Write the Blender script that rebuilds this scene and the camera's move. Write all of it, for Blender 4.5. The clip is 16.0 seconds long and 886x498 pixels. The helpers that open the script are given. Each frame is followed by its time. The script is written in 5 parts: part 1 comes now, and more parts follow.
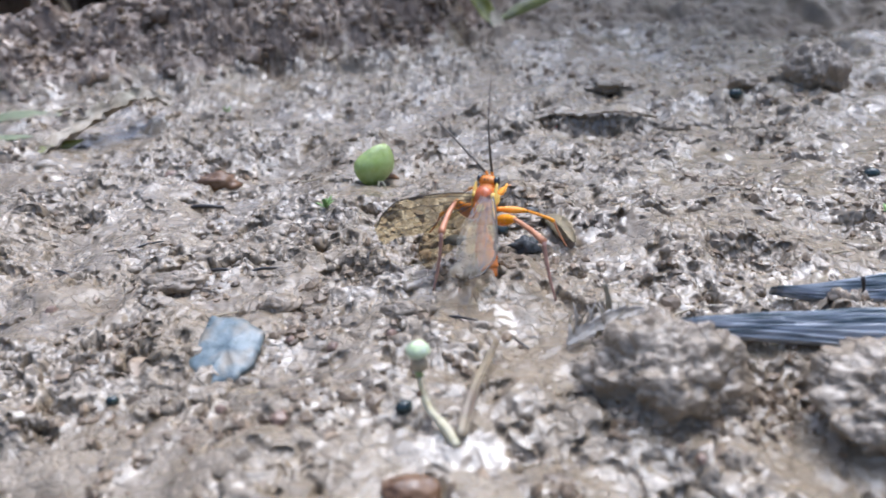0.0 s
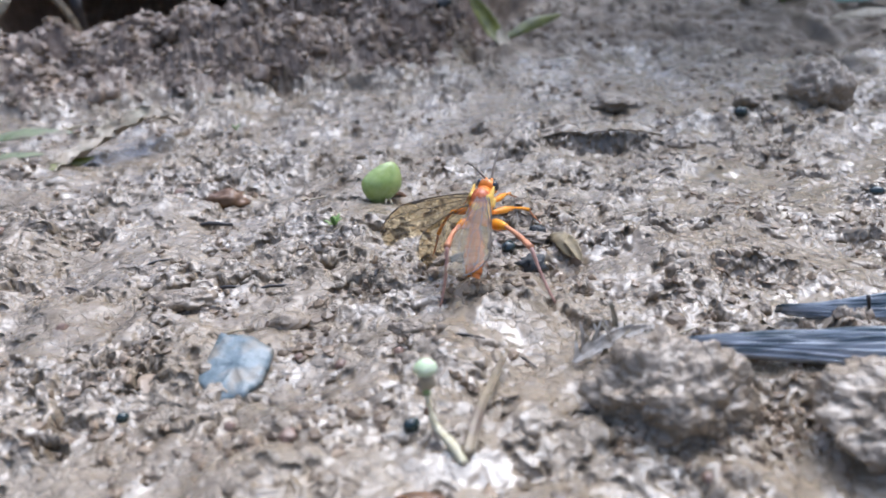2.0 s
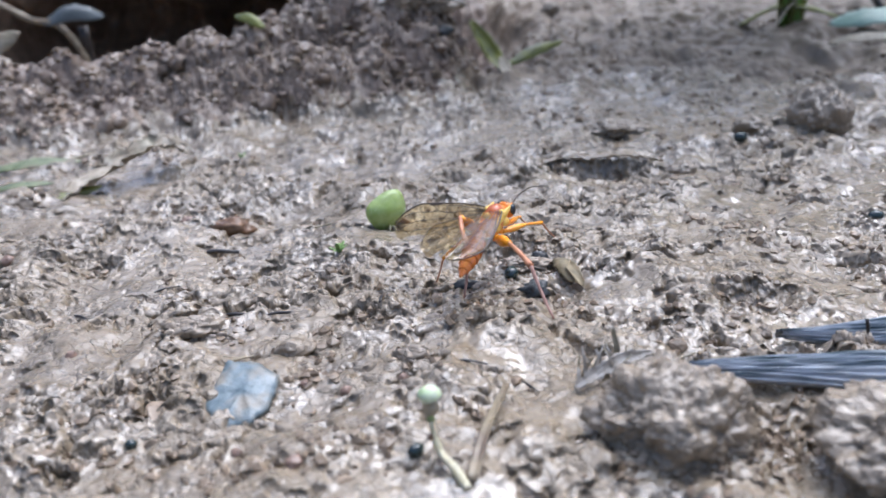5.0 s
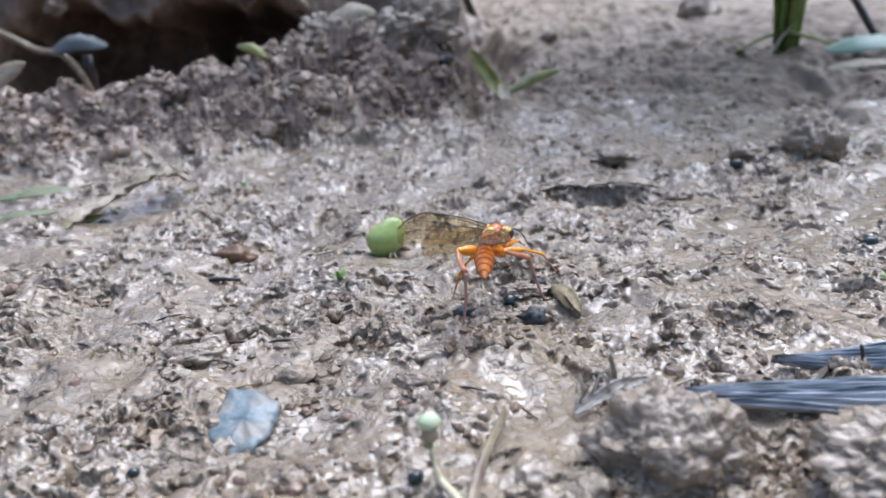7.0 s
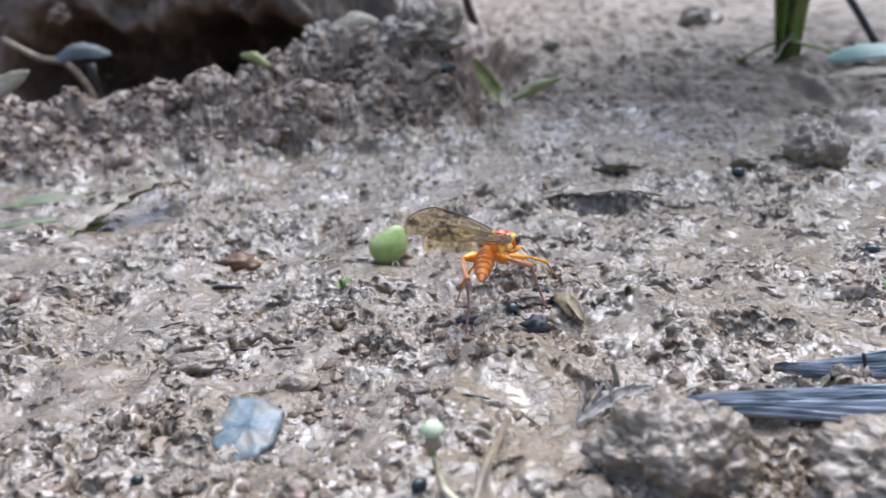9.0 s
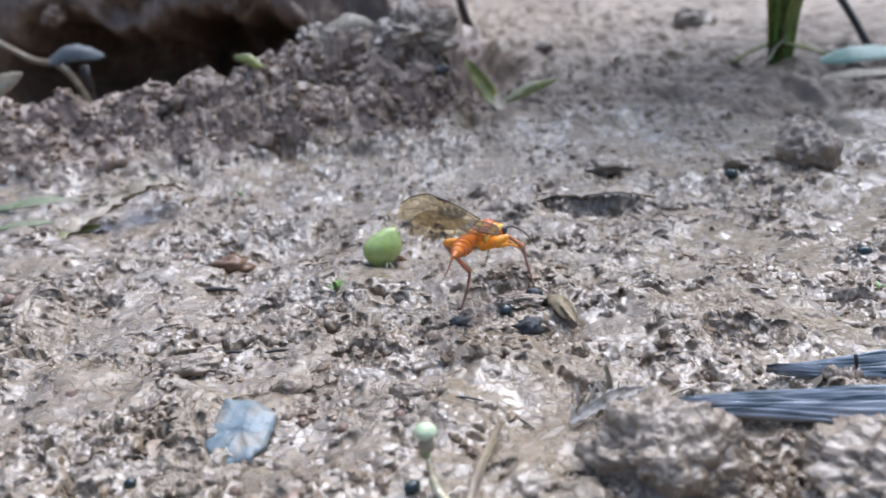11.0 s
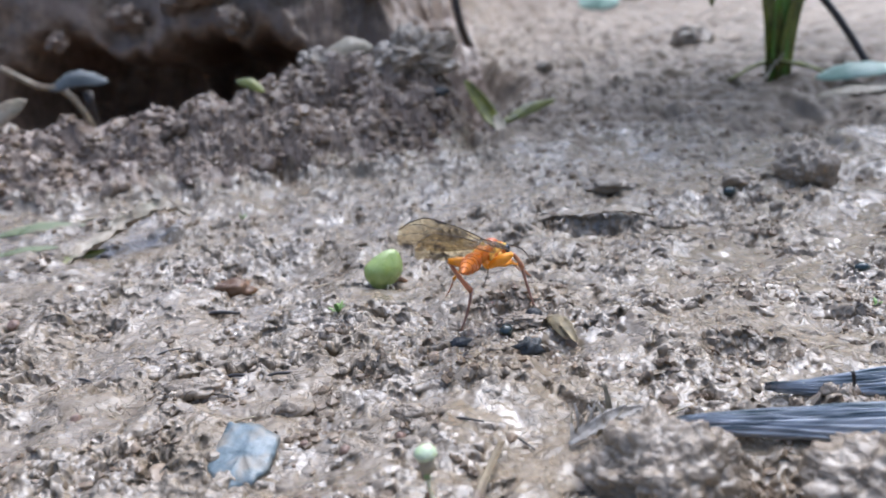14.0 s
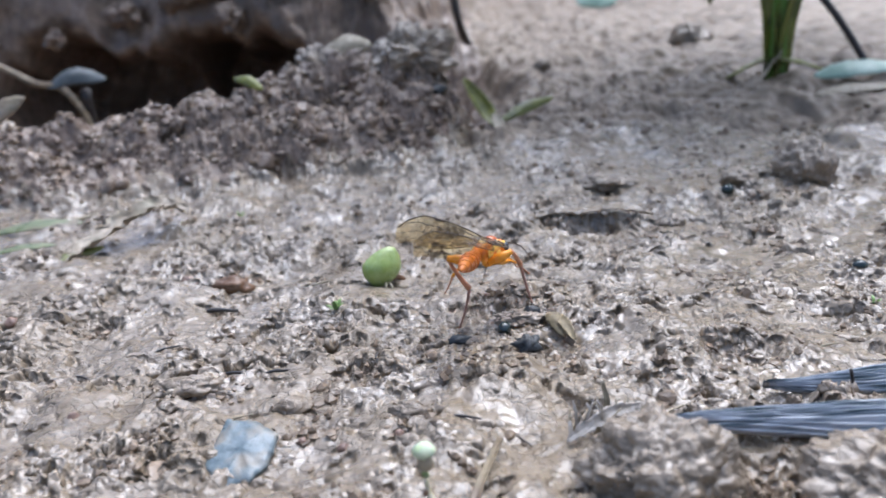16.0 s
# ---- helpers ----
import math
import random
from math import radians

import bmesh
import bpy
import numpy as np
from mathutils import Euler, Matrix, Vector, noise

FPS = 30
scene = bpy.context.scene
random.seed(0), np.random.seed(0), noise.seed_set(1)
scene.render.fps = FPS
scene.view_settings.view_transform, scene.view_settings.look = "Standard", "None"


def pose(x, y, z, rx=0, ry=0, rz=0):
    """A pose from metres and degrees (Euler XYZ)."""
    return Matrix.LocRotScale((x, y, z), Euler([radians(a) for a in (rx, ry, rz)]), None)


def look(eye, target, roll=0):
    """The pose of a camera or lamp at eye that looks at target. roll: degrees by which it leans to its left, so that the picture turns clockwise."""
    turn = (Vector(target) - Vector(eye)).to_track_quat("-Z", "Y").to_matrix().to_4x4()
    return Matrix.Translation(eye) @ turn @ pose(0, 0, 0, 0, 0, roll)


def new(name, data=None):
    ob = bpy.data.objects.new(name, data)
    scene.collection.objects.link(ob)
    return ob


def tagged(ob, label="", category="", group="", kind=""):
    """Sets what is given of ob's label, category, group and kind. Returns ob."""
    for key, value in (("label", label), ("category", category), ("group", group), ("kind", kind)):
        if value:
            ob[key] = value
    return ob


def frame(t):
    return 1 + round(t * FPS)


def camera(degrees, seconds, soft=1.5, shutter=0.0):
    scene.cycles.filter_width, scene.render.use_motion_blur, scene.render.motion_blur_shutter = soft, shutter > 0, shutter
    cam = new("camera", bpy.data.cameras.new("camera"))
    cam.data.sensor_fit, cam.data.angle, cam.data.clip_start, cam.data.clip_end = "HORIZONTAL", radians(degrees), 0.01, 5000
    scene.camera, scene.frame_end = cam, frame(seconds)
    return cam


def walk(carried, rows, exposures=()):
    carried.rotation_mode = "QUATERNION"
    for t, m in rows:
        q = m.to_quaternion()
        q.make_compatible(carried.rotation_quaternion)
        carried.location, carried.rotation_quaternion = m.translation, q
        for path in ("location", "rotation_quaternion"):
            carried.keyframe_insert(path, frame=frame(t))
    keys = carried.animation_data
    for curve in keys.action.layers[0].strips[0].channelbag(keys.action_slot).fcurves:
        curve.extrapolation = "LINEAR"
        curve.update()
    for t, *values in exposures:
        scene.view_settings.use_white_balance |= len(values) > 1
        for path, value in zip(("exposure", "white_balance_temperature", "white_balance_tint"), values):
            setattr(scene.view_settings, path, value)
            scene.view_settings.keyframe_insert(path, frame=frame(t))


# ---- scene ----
cam = camera(54.4, 16.0, soft=1.7)
cam.data.dof.use_dof = True
cam.data.dof.focus_distance = 0.094
cam.data.dof.aperture_fstop = 38.0
PATH = [
    (0.0, look((0.00860, 0.01415, 0.04045), (-0.00081, 0.90844, -0.40693), -3.071)),
    (0.5, look((0.00866, 0.01412, 0.04036), (-0.00102, 0.90860, -0.40665), -3.080)),
    (1.0, look((0.00866, 0.01408, 0.04049), (-0.00109, 0.90920, -0.40523), -3.111)),
    (1.5, look((0.00851, 0.01398, 0.04058), (-0.00165, 0.91149, -0.40029), -3.049)),
    (2.0, look((0.00852, 0.01368, 0.04100), (-0.00704, 0.91573, -0.39035), -3.184)),
    (2.5, look((0.00836, 0.01338, 0.04130), (-0.01280, 0.91908, -0.38209), -3.306)),
    (3.0, look((0.00821, 0.01324, 0.04149), (-0.01534, 0.92138, -0.37651), -3.349)),
    (3.5, look((0.00828, 0.01314, 0.04157), (-0.01543, 0.92250, -0.37376), -3.415)),
    (4.0, look((0.00840, 0.01298, 0.04167), (-0.01412, 0.92404, -0.37000), -3.476)),
    (6.5, look((0.00892, 0.01217, 0.04228), (-0.00741, 0.93238, -0.34880), -3.702)),
    (7.0, look((0.00891, 0.01182, 0.04261), (-0.01023, 0.93627, -0.33821), -3.817)),
    (7.5, look((0.00891, 0.01163, 0.04287), (-0.01093, 0.93822, -0.33267), -3.817)),
    (8.0, look((0.00876, 0.01163, 0.04289), (-0.01074, 0.93927, -0.33007), -3.779)),
    (8.5, look((0.00880, 0.01158, 0.04287), (-0.01187, 0.93943, -0.32951), -3.825)),
    (9.0, look((0.00879, 0.01156, 0.04279), (-0.01164, 0.93933, -0.32981), -3.810)),
    (11.5, look((0.00905, 0.01150, 0.04287), (-0.00372, 0.93998, -0.32830), -3.825)),
    (12.0, look((0.00924, 0.01168, 0.04271), (-0.00347, 0.93835, -0.33295), -4.058)),
    (12.5, look((0.00946, 0.01150, 0.04287), (-0.00064, 0.94070, -0.32655), -4.184)),
    (13.0, look((0.00945, 0.01121, 0.04307), (-0.00282, 0.94299, -0.31975), -4.230)),
    (13.5, look((0.00931, 0.01094, 0.04344), (-0.00737, 0.94495, -0.31341), -4.367)),
    (14.0, look((0.00944, 0.01078, 0.04352), (-0.00819, 0.94690, -0.30772), -4.479)),
    (14.5, look((0.00942, 0.01077, 0.04352), (-0.00803, 0.94695, -0.30756), -4.461)),
    (15.0, look((0.00938, 0.01082, 0.04354), (-0.00694, 0.94630, -0.30946), -4.431)),
    (15.5, look((0.00941, 0.01077, 0.04345), (-0.00609, 0.94675, -0.30826), -4.410)),
    (16.0, look((0.00942, 0.01083, 0.04343), (-0.00618, 0.94614, -0.31004), -4.403)),
]
walk(cam, PATH, exposures=[(0.0, 1.45, 5330, 11), (16.0, 1.45, 5330, 11)])

# ---- light: a bright overcast sky, brightest overhead and to the right, blocked low down ----
world = bpy.data.worlds.new("overcast_sky")
scene.world = world
world.use_nodes = True
sky_back = world.node_tree.nodes["Background"]
sky = world.node_tree.nodes.new("ShaderNodeTexSky")
sky.sky_type = 'NISHITA'
sky.sun_disc = False
sky.sun_elevation = radians(60)
sky.sun_rotation = radians(36)
sky.air_density = 1.0
sky.dust_density = 7.0
sky.ozone_density = 0.6
world.node_tree.links.new(sky.outputs[0], sky_back.inputs[0])
sky_back.inputs[1].default_value = 0.09

sun = new("sun", bpy.data.lights.new("sun", 'SUN'))
sun.data.energy = 0.9
sun.data.angle = radians(55)
sun.data.color = (0.93, 0.96, 1.0)
sun.matrix_world = look((0.28, 0.38, 1.2), (0, 0, 0))


# ---- materials ----
def nodes_of(name):
    m = bpy.data.materials.new(name)
    m.use_nodes = True
    nt = m.node_tree
    return m, nt, nt.nodes["Principled BSDF"]


def add(nt, kind, **sockets):
    n = nt.nodes.new(kind)
    for key, value in sockets.items():
        n.inputs[key.replace("_", " ")].default_value = value
    return n


def surface(name, dark, light, scale, rough=(0.3, 0.6), bump=0.0, bump_scale=None, spec=0.5, stain=None,
            stain_scale=None, coat=0.0, island=0.0, subsurface=0.0, detail=6.0, cracks=0.0, wet_scale=0.0, bump_detail=5.0):
    """A weathered surface: two colours mixed by noise, a stain colour at a larger scale, varied gloss and fine relief."""
    m, nt, b = nodes_of(name)
    link = nt.links.new
    co = nt.nodes.new("ShaderNodeTexCoord").outputs["Object"]
    n1 = add(nt, "ShaderNodeTexNoise", Scale=scale, Detail=detail, Roughness=0.6)
    link(co, n1.inputs["Vector"])
    ramp = nt.nodes.new("ShaderNodeValToRGB")
    ramp.color_ramp.elements[0].position, ramp.color_ramp.elements[1].position = 0.35, 0.68
    ramp.color_ramp.elements[0].color, ramp.color_ramp.elements[1].color = (*dark, 1), (*light, 1)
    link(n1.outputs["Fac"], ramp.inputs[0])
    colour = ramp.outputs[0]
    if stain:
        n2 = add(nt, "ShaderNodeTexNoise", Scale=stain_scale or scale / 6, Detail=3.0)
        link(co, n2.inputs["Vector"])
        r2 = nt.nodes.new("ShaderNodeValToRGB")
        r2.color_ramp.elements[0].position, r2.color_ramp.elements[1].position = 0.48, 0.66
        link(n2.outputs["Fac"], r2.inputs[0])
        mix = nt.nodes.new("ShaderNodeMix")
        mix.data_type = 'RGBA'
        link(r2.outputs[0], mix.inputs[0])
        link(colour, mix.inputs[6])
        mix.inputs[7].default_value = (*stain, 1)
        colour = mix.outputs[2]
    if island:
        geo = nt.nodes.new("ShaderNodeNewGeometry")
        rng = add(nt, "ShaderNodeMapRange")
        rng.inputs[3].default_value, rng.inputs[4].default_value = 1 - island, 1 + island
        link(geo.outputs["Random Per Island"], rng.inputs[0])
        hsv = nt.nodes.new("ShaderNodeHueSaturation")
        link(colour, hsv.inputs["Color"])
        link(rng.outputs[0], hsv.inputs["Value"])
        colour = hsv.outputs[0]
    link(colour, b.inputs["Base Color"])
    n3 = add(nt, "ShaderNodeTexNoise", Scale=scale * 1.7, Detail=4.0)
    link(co, n3.inputs["Vector"])
    rr = add(nt, "ShaderNodeMapRange")
    rr.inputs[1].default_value, rr.inputs[2].default_value = 0.35, 0.65
    rr.inputs[3].default_value, rr.inputs[4].default_value = rough
    link(n3.outputs["Fac"], rr.inputs[0])
    link(rr.outputs[0], b.inputs["Roughness"])
    b.inputs["Specular IOR Level"].default_value = spec
    b.inputs["Coat Weight"].default_value = coat
    b.inputs["Coat Roughness"].default_value = 0.11
    if subsurface:
        b.inputs["Subsurface Weight"].default_value = subsurface
        b.inputs["Subsurface Radius"].default_value = (0.001, 0.001, 0.0005)
    if bump:
        n4 = add(nt, "ShaderNodeTexNoise", Scale=bump_scale or scale * 2, Detail=bump_detail, Roughness=0.6)
        link(co, n4.inputs["Vector"])
        bp = add(nt, "ShaderNodeBump", Strength=1.0, Distance=bump)
        link(n4.outputs["Fac"], bp.inputs["Height"])
        normal = bp.outputs[0]
        if cracks:
            # thin wandering cracks between small plates, missing in places
            warp = add(nt, "ShaderNodeTexNoise", Scale=900.0, Detail=2.0)
            link(co, warp.inputs["Vector"])
            push = nt.nodes.new("ShaderNodeVectorMath")
            push.operation = 'SCALE'
            push.inputs["Scale"].default_value = 0.0011
            link(warp.outputs["Color"], push.inputs[0])
            total = nt.nodes.new("ShaderNodeVectorMath")
            link(co, total.inputs[0])
            link(push.outputs[0], total.inputs[1])
            gone = add(nt, "ShaderNodeTexNoise", Scale=330.0, Detail=2.0)
            link(co, gone.inputs["Vector"])
            gr = add(nt, "ShaderNodeMapRange")
            gr.inputs[1].default_value, gr.inputs[2].default_value = 0.52, 0.62
            link(gone.outputs["Fac"], gr.inputs[0])
            for size in (720.0, 1500.0):
                vo = add(nt, "ShaderNodeTexVoronoi", Scale=size)
                vo.feature = 'DISTANCE_TO_EDGE'
                link(total.outputs[0], vo.inputs["Vector"])
                mr = add(nt, "ShaderNodeMapRange")
                mr.inputs[1].default_value, mr.inputs[2].default_value = 0.0, 0.13
                link(vo.outputs["Distance"], mr.inputs[0])
                top = nt.nodes.new("ShaderNodeMath")
                top.operation = 'MAXIMUM'
                link(mr.outputs[0], top.inputs[0])
                link(gr.outputs[0], top.inputs[1])
                bc = add(nt, "ShaderNodeBump", Strength=1.0, Distance=cracks * (1.0 if size < 1000 else 0.25))
                link(top.outputs[0], bc.inputs["Height"])
                link(normal, bc.inputs["Normal"])
                normal = bc.outputs[0]
        link(normal, b.inputs["Normal"])
    if wet_scale:
        n5 = add(nt, "ShaderNodeTexNoise", Scale=wet_scale, Detail=3.0)
        link(co, n5.inputs["Vector"])
        wr = add(nt, "ShaderNodeMapRange")
        wr.inputs[1].default_value, wr.inputs[2].default_value = 0.38, 0.62
        wr.inputs[3].default_value, wr.inputs[4].default_value = 0.2, 0.95
        link(n5.outputs["Fac"], wr.inputs[0])
        link(wr.outputs[0], b.inputs["Coat Weight"])
    return m


MUD = surface("wet_mud", (0.175, 0.131, 0.080), (0.300, 0.238, 0.163), 240, rough=(0.17, 0.40), bump=0.00016,
              bump_scale=1100, cracks=0.00011, spec=0.45, stain=(0.225, 0.172, 0.110), stain_scale=70, coat=0.5, wet_scale=90, bump_detail=3.0, detail=3)
CRUMB = surface("soil_crumb", (0.115, 0.078, 0.045), (0.25, 0.185, 0.120), 600, rough=(0.20, 0.42), bump=0.00010,
                bump_scale=1500, spec=0.4, island=0.3, coat=0.1)
CLOD = surface("clod_mud", (0.205, 0.155, 0.100), (0.345, 0.275, 0.196), 300, rough=(0.28, 0.5), bump=0.00018,
               bump_scale=900, cracks=0.0001, spec=0.45, stain=(0.18, 0.132, 0.08), stain_scale=120, coat=0.45, detail=3, bump_detail=4.0)
SOIL = surface("brown_soil", (0.130, 0.089, 0.057), (0.290, 0.215, 0.150), 260, rough=(0.26, 0.55), bump=0.00016, bump_scale=800, cracks=0.00012,
               spec=0.4, stain=(0.17, 0.115, 0.075), stain_scale=90, coat=0.3, bump_detail=3.0, detail=3)
FAR_MUD = surface("matte_far_mud", (0.150, 0.112, 0.072), (0.262, 0.206, 0.145), 200, rough=(0.42, 0.68), bump=0.00014, bump_scale=700,
                  spec=0.35, stain=(0.15, 0.110, 0.070), stain_scale=40, bump_detail=3.0, detail=4)
LOW_SKY_BLOCK = surface("dark_sky_block", (0.01, 0.016, 0.006), (0.04, 0.055, 0.02), 30, rough=(0.6, 0.9), bump=0.01, bump_scale=60)
STONE_TAN = surface("tan_stone", (0.20, 0.14, 0.085), (0.32, 0.24, 0.16), 900, rough=(0.25, 0.5), bump=0.00003)
STONE_RED = surface("reddish_stone", (0.15, 0.09, 0.06), (0.26, 0.17, 0.12), 900, rough=(0.25, 0.5), bump=0.00003)
BLUE_FLAKE = surface("blue_grey_flake", (0.10, 0.13, 0.138), (0.19, 0.228, 0.235), 900, rough=(0.25, 0.5), bump=0.00014,
                     bump_scale=900, spec=0.5, stain=(0.24, 0.21, 0.16), stain_scale=380)
BLACK = surface("black_seed", (0.004, 0.005, 0.005), (0.014, 0.017, 0.016), 900, rough=(0.35, 0.65), bump=0.00015,
                bump_scale=2500, spec=0.7)
GREEN_SEED = surface("dark_green_seed", (0.006, 0.012, 0.010), (0.014, 0.032, 0.025), 900, rough=(0.1, 0.3), bump=0.00004,
                     bump_scale=2500, spec=0.7)
LEAF = surface("fresh_leaf", (0.25, 0.33, 0.065), (0.44, 0.50, 0.22), 250, rough=(0.16, 0.34), bump=0.00014,
               bump_scale=700, spec=0.55, subsurface=0.3, stain=(0.19, 0.27, 0.04), stain_scale=240)
MOSS = surface("moss_green", (0.14, 0.22, 0.05), (0.30, 0.42, 0.13), 900, rough=(0.3, 0.5), stain=(0.2, 0.18, 0.12), stain_scale=400)
MUDDY_LEAF = surface("mud_stained_leaf", (0.125, 0.14, 0.058), (0.21, 0.235, 0.115), 300, rough=(0.25, 0.5), bump=0.0001, bump_scale=500,
                     stain=(0.19, 0.15, 0.1), stain_scale=260)
# trench leaf: the shade it lies in is put into its dark colour
SHADED_LEAF = surface("shaded_grey_leaf", (0.05, 0.056, 0.052), (0.10, 0.11, 0.104), 260, rough=(0.3, 0.6), bump=0.0001, bump_scale=500)
PALE_LEAF = surface("pale_leaf", (0.19, 0.30, 0.22), (0.34, 0.45, 0.35), 200, rough=(0.3, 0.55))
OLIVE_LEAF = surface("yellow_green_leaf", (0.07, 0.075, 0.010), (0.24, 0.24, 0.04), 200, rough=(0.3, 0.5), bump=0.0001,
                     bump_scale=300)
DRY_LEAF = surface("dry_leaf", (0.17, 0.125, 0.07), (0.52, 0.44, 0.33), 300, rough=(0.4, 0.65), bump=0.0001, bump_scale=600,
                   stain=(0.1, 0.09, 0.03), stain_scale=160)
TAN_HUSK = surface("tan_husk", (0.14, 0.105, 0.048), (0.29, 0.225, 0.12), 600, rough=(0.5, 0.75), bump=0.00008, bump_scale=900)
BROWN_HUSK = surface("brown_husk", (0.085, 0.042, 0.018), (0.21, 0.115, 0.055), 500, rough=(0.2, 0.45), bump=0.00008,
                     bump_scale=900)
STRAW = surface("straw", (0.21, 0.17, 0.10), (0.38, 0.32, 0.22), 700, rough=(0.35, 0.6), bump=0.00005, bump_scale=1500)
WET_STRAW = surface("wet_straw", (0.13, 0.095, 0.05), (0.29, 0.23, 0.14), 500, rough=(0.25, 0.5), bump=0.00008, bump_scale=1200, stain=(0.12, 0.08, 0.045), stain_scale=300)
BUD = surface("pale_bud", (0.42, 0.52, 0.26), (0.66, 0.70, 0.50), 500, rough=(0.35, 0.5), subsurface=0.4)
STEM = surface("pale_stem", (0.42, 0.36, 0.2), (0.66, 0.6, 0.42), 900, rough=(0.3, 0.5), subsurface=0.3)
SHRED = surface("pale_fibre", (0.22, 0.185, 0.14), (0.54, 0.49, 0.42), 700, rough=(0.3, 0.5), bump=0.00008, bump_scale=2000)
TWIG = surface("dark_twig", (0.015, 0.011, 0.009), (0.05, 0.04, 0.032), 900, rough=(0.3, 0.6), bump=0.00005, bump_scale=2000)
GRASS = surface("grass_stem", (0.09, 0.19, 0.02), (0.25, 0.4, 0.06), 120, rough=(0.3, 0.5))


def wood_material():
    """Weathered grey wood whose grain runs along the splinter's length (object x)."""
    m, nt, b = nodes_of("weathered_wood")
    link = nt.links.new
    co = nt.nodes.new("ShaderNodeTexCoord").outputs["Object"]
    mp = add(nt, "ShaderNodeMapping")
    mp.inputs["Scale"].default_value = (150, 2300, 2300)
    link(co, mp.inputs["Vector"])
    n1 = add(nt, "ShaderNodeTexNoise", Scale=1.0, Detail=4.0)
    link(mp.outputs[0], n1.inputs["Vector"])
    ramp = nt.nodes.new("ShaderNodeValToRGB")
    ramp.color_ramp.elements[0].position, ramp.color_ramp.elements[1].position = 0.36, 0.56
    ramp.color_ramp.elements[0].color, ramp.color_ramp.elements[1].color = (0.03, 0.055, 0.065, 1), (0.38, 0.40, 0.425, 1)
    link(n1.outputs["Fac"], ramp.inputs[0])
    link(ramp.outputs[0], b.inputs["Base Color"])
    b.inputs["Roughness"].default_value = 0.38
    bp = add(nt, "ShaderNodeBump", Strength=1.0, Distance=0.00015)
    link(n1.outputs["Fac"], bp.inputs["Height"])
    link(bp.outputs[0], b.inputs["Normal"])
    return m


WOOD = wood_material()


# ---- the ground: one sheet of wet mud ----
def lattice(ix, iy, seed):
    """A repeatable pseudo-random number in 0..1 for each lattice point."""
    h = (ix.astype(np.int64) * 374761393 + iy.astype(np.int64) * 668265263 + seed * 2147483647) & 0xFFFFFFFF
    h = ((h ^ (h >> 13)) * 1274126177) & 0xFFFFFFFF
    h = ((h ^ (h >> 16)) * 2246822519) & 0xFFFFFFFF
    return ((h ^ (h >> 15)) & 0xFFFFFF) / float(0x1000000)


def gradient_noise(x, y, seed):
    ix, iy = np.floor(x), np.floor(y)
    fx, fy = x - ix, y - iy
    ux, uy = fx * fx * fx * (fx * (fx * 6 - 15) + 10), fy * fy * fy * (fy * (fy * 6 - 15) + 10)
    total = 0
    for dx in (0, 1):
        for dy in (0, 1):
            a = lattice(ix + dx, iy + dy, seed) * 2 * np.pi
            g = np.cos(a) * (fx - dx) + np.sin(a) * (fy - dy)
            total = total + g * (ux if dx else 1 - ux) * (uy if dy else 1 - uy)
    return total * 1.5


def fractal(x, y, size, octaves, seed, gain=0.5):
    total, amp = 0, 1.0
    for k in range(octaves):
        total = total + amp * gradient_noise(x / size + 17.3 * k, y / size - 9.1 * k, seed + k)
        size, amp = size / 2.03, amp * gain
    return total


def cells(x, y, size, seed):
    """Distance to the nearest and to the second nearest of scattered points, in cell sizes, and the nearest one's number."""
    x, y = x / size, y / size
    ix, iy = np.floor(x), np.floor(y)
    f1, f2, num = np.full_like(x, 9.0), np.full_like(x, 9.0), np.zeros_like(x)
    for dx in (-1, 0, 1):
        for dy in (-1, 0, 1):
            cx, cy = ix + dx, iy + dy
            d = np.hypot(cx + lattice(cx, cy, seed) - x, cy + lattice(cx, cy, seed + 7) - y)
            near = d < f1
            f2 = np.where(near, f1, np.minimum(f2, d))
            num = np.where(near, lattice(cx, cy, seed + 13), num)
            f1 = np.where(near, d, f1)
    return f1, f2, num


def smooth(a, b, v):
    t = np.clip((v - a) / (b - a), 0, 1)
    return t * t * (3 - 2 * t)


# hollows in the mud: x, y, half width across, half width along, depth
HOLLOWS = [
    (0.0290, 0.1342, 0.0112, 0.0019, 0.0016),
    (0.0130, 0.1035, 0.0048, 0.0024, 0.0016),
    (-0.0190, 0.1172, 0.0046, 0.0018, 0.0012),
    (-0.0225, 0.1130, 0.0030, 0.0011, 0.0012),
    (-0.0370, 0.1090, 0.0034, 0.0026, 0.0013),
    (0.0293, 0.1130, 0.0014, 0.0012, 0.0014),
    (0.0425, 0.1150, 0.0011, 0.0010, 0.0013),
    (0.0385, 0.0905, 0.0048, 0.0022, 0.0014),
    (0.0210, 0.0885, 0.0016, 0.0016, 0.0013),
    (0.0190, 0.0830, 0.0016, 0.0018, 0.0012),
    (0.0010, 0.0905, 0.0026, 0.0020, 0.0013),
    (-0.0010, 0.0880, 0.0018, 0.0014, 0.0013),
    (0.0045, 0.0810, 0.0024, 0.0010, 0.0010),
    (0.0345, 0.0690, 0.0026, 0.0026, 0.0016),
    (0.0080, 0.1930, 0.0028, 0.0022, 0.0032),
    (-0.0240, 0.0680, 0.0016, 0.0012, 0.0014),
    (-0.0120, 0.0700, 0.0010, 0.0008, 0.0010),
    (0.0085, 0.1330, 0.0030, 0.0016, 0.0016),
    (0.0170, 0.1290, 0.0026, 0.0018, 0.0016),
    (-0.0140, 0.0745, 0.0026, 0.0010, 0.0010),
    (0.0540, 0.1420, 0.0034, 0.0020, 0.0020),
]
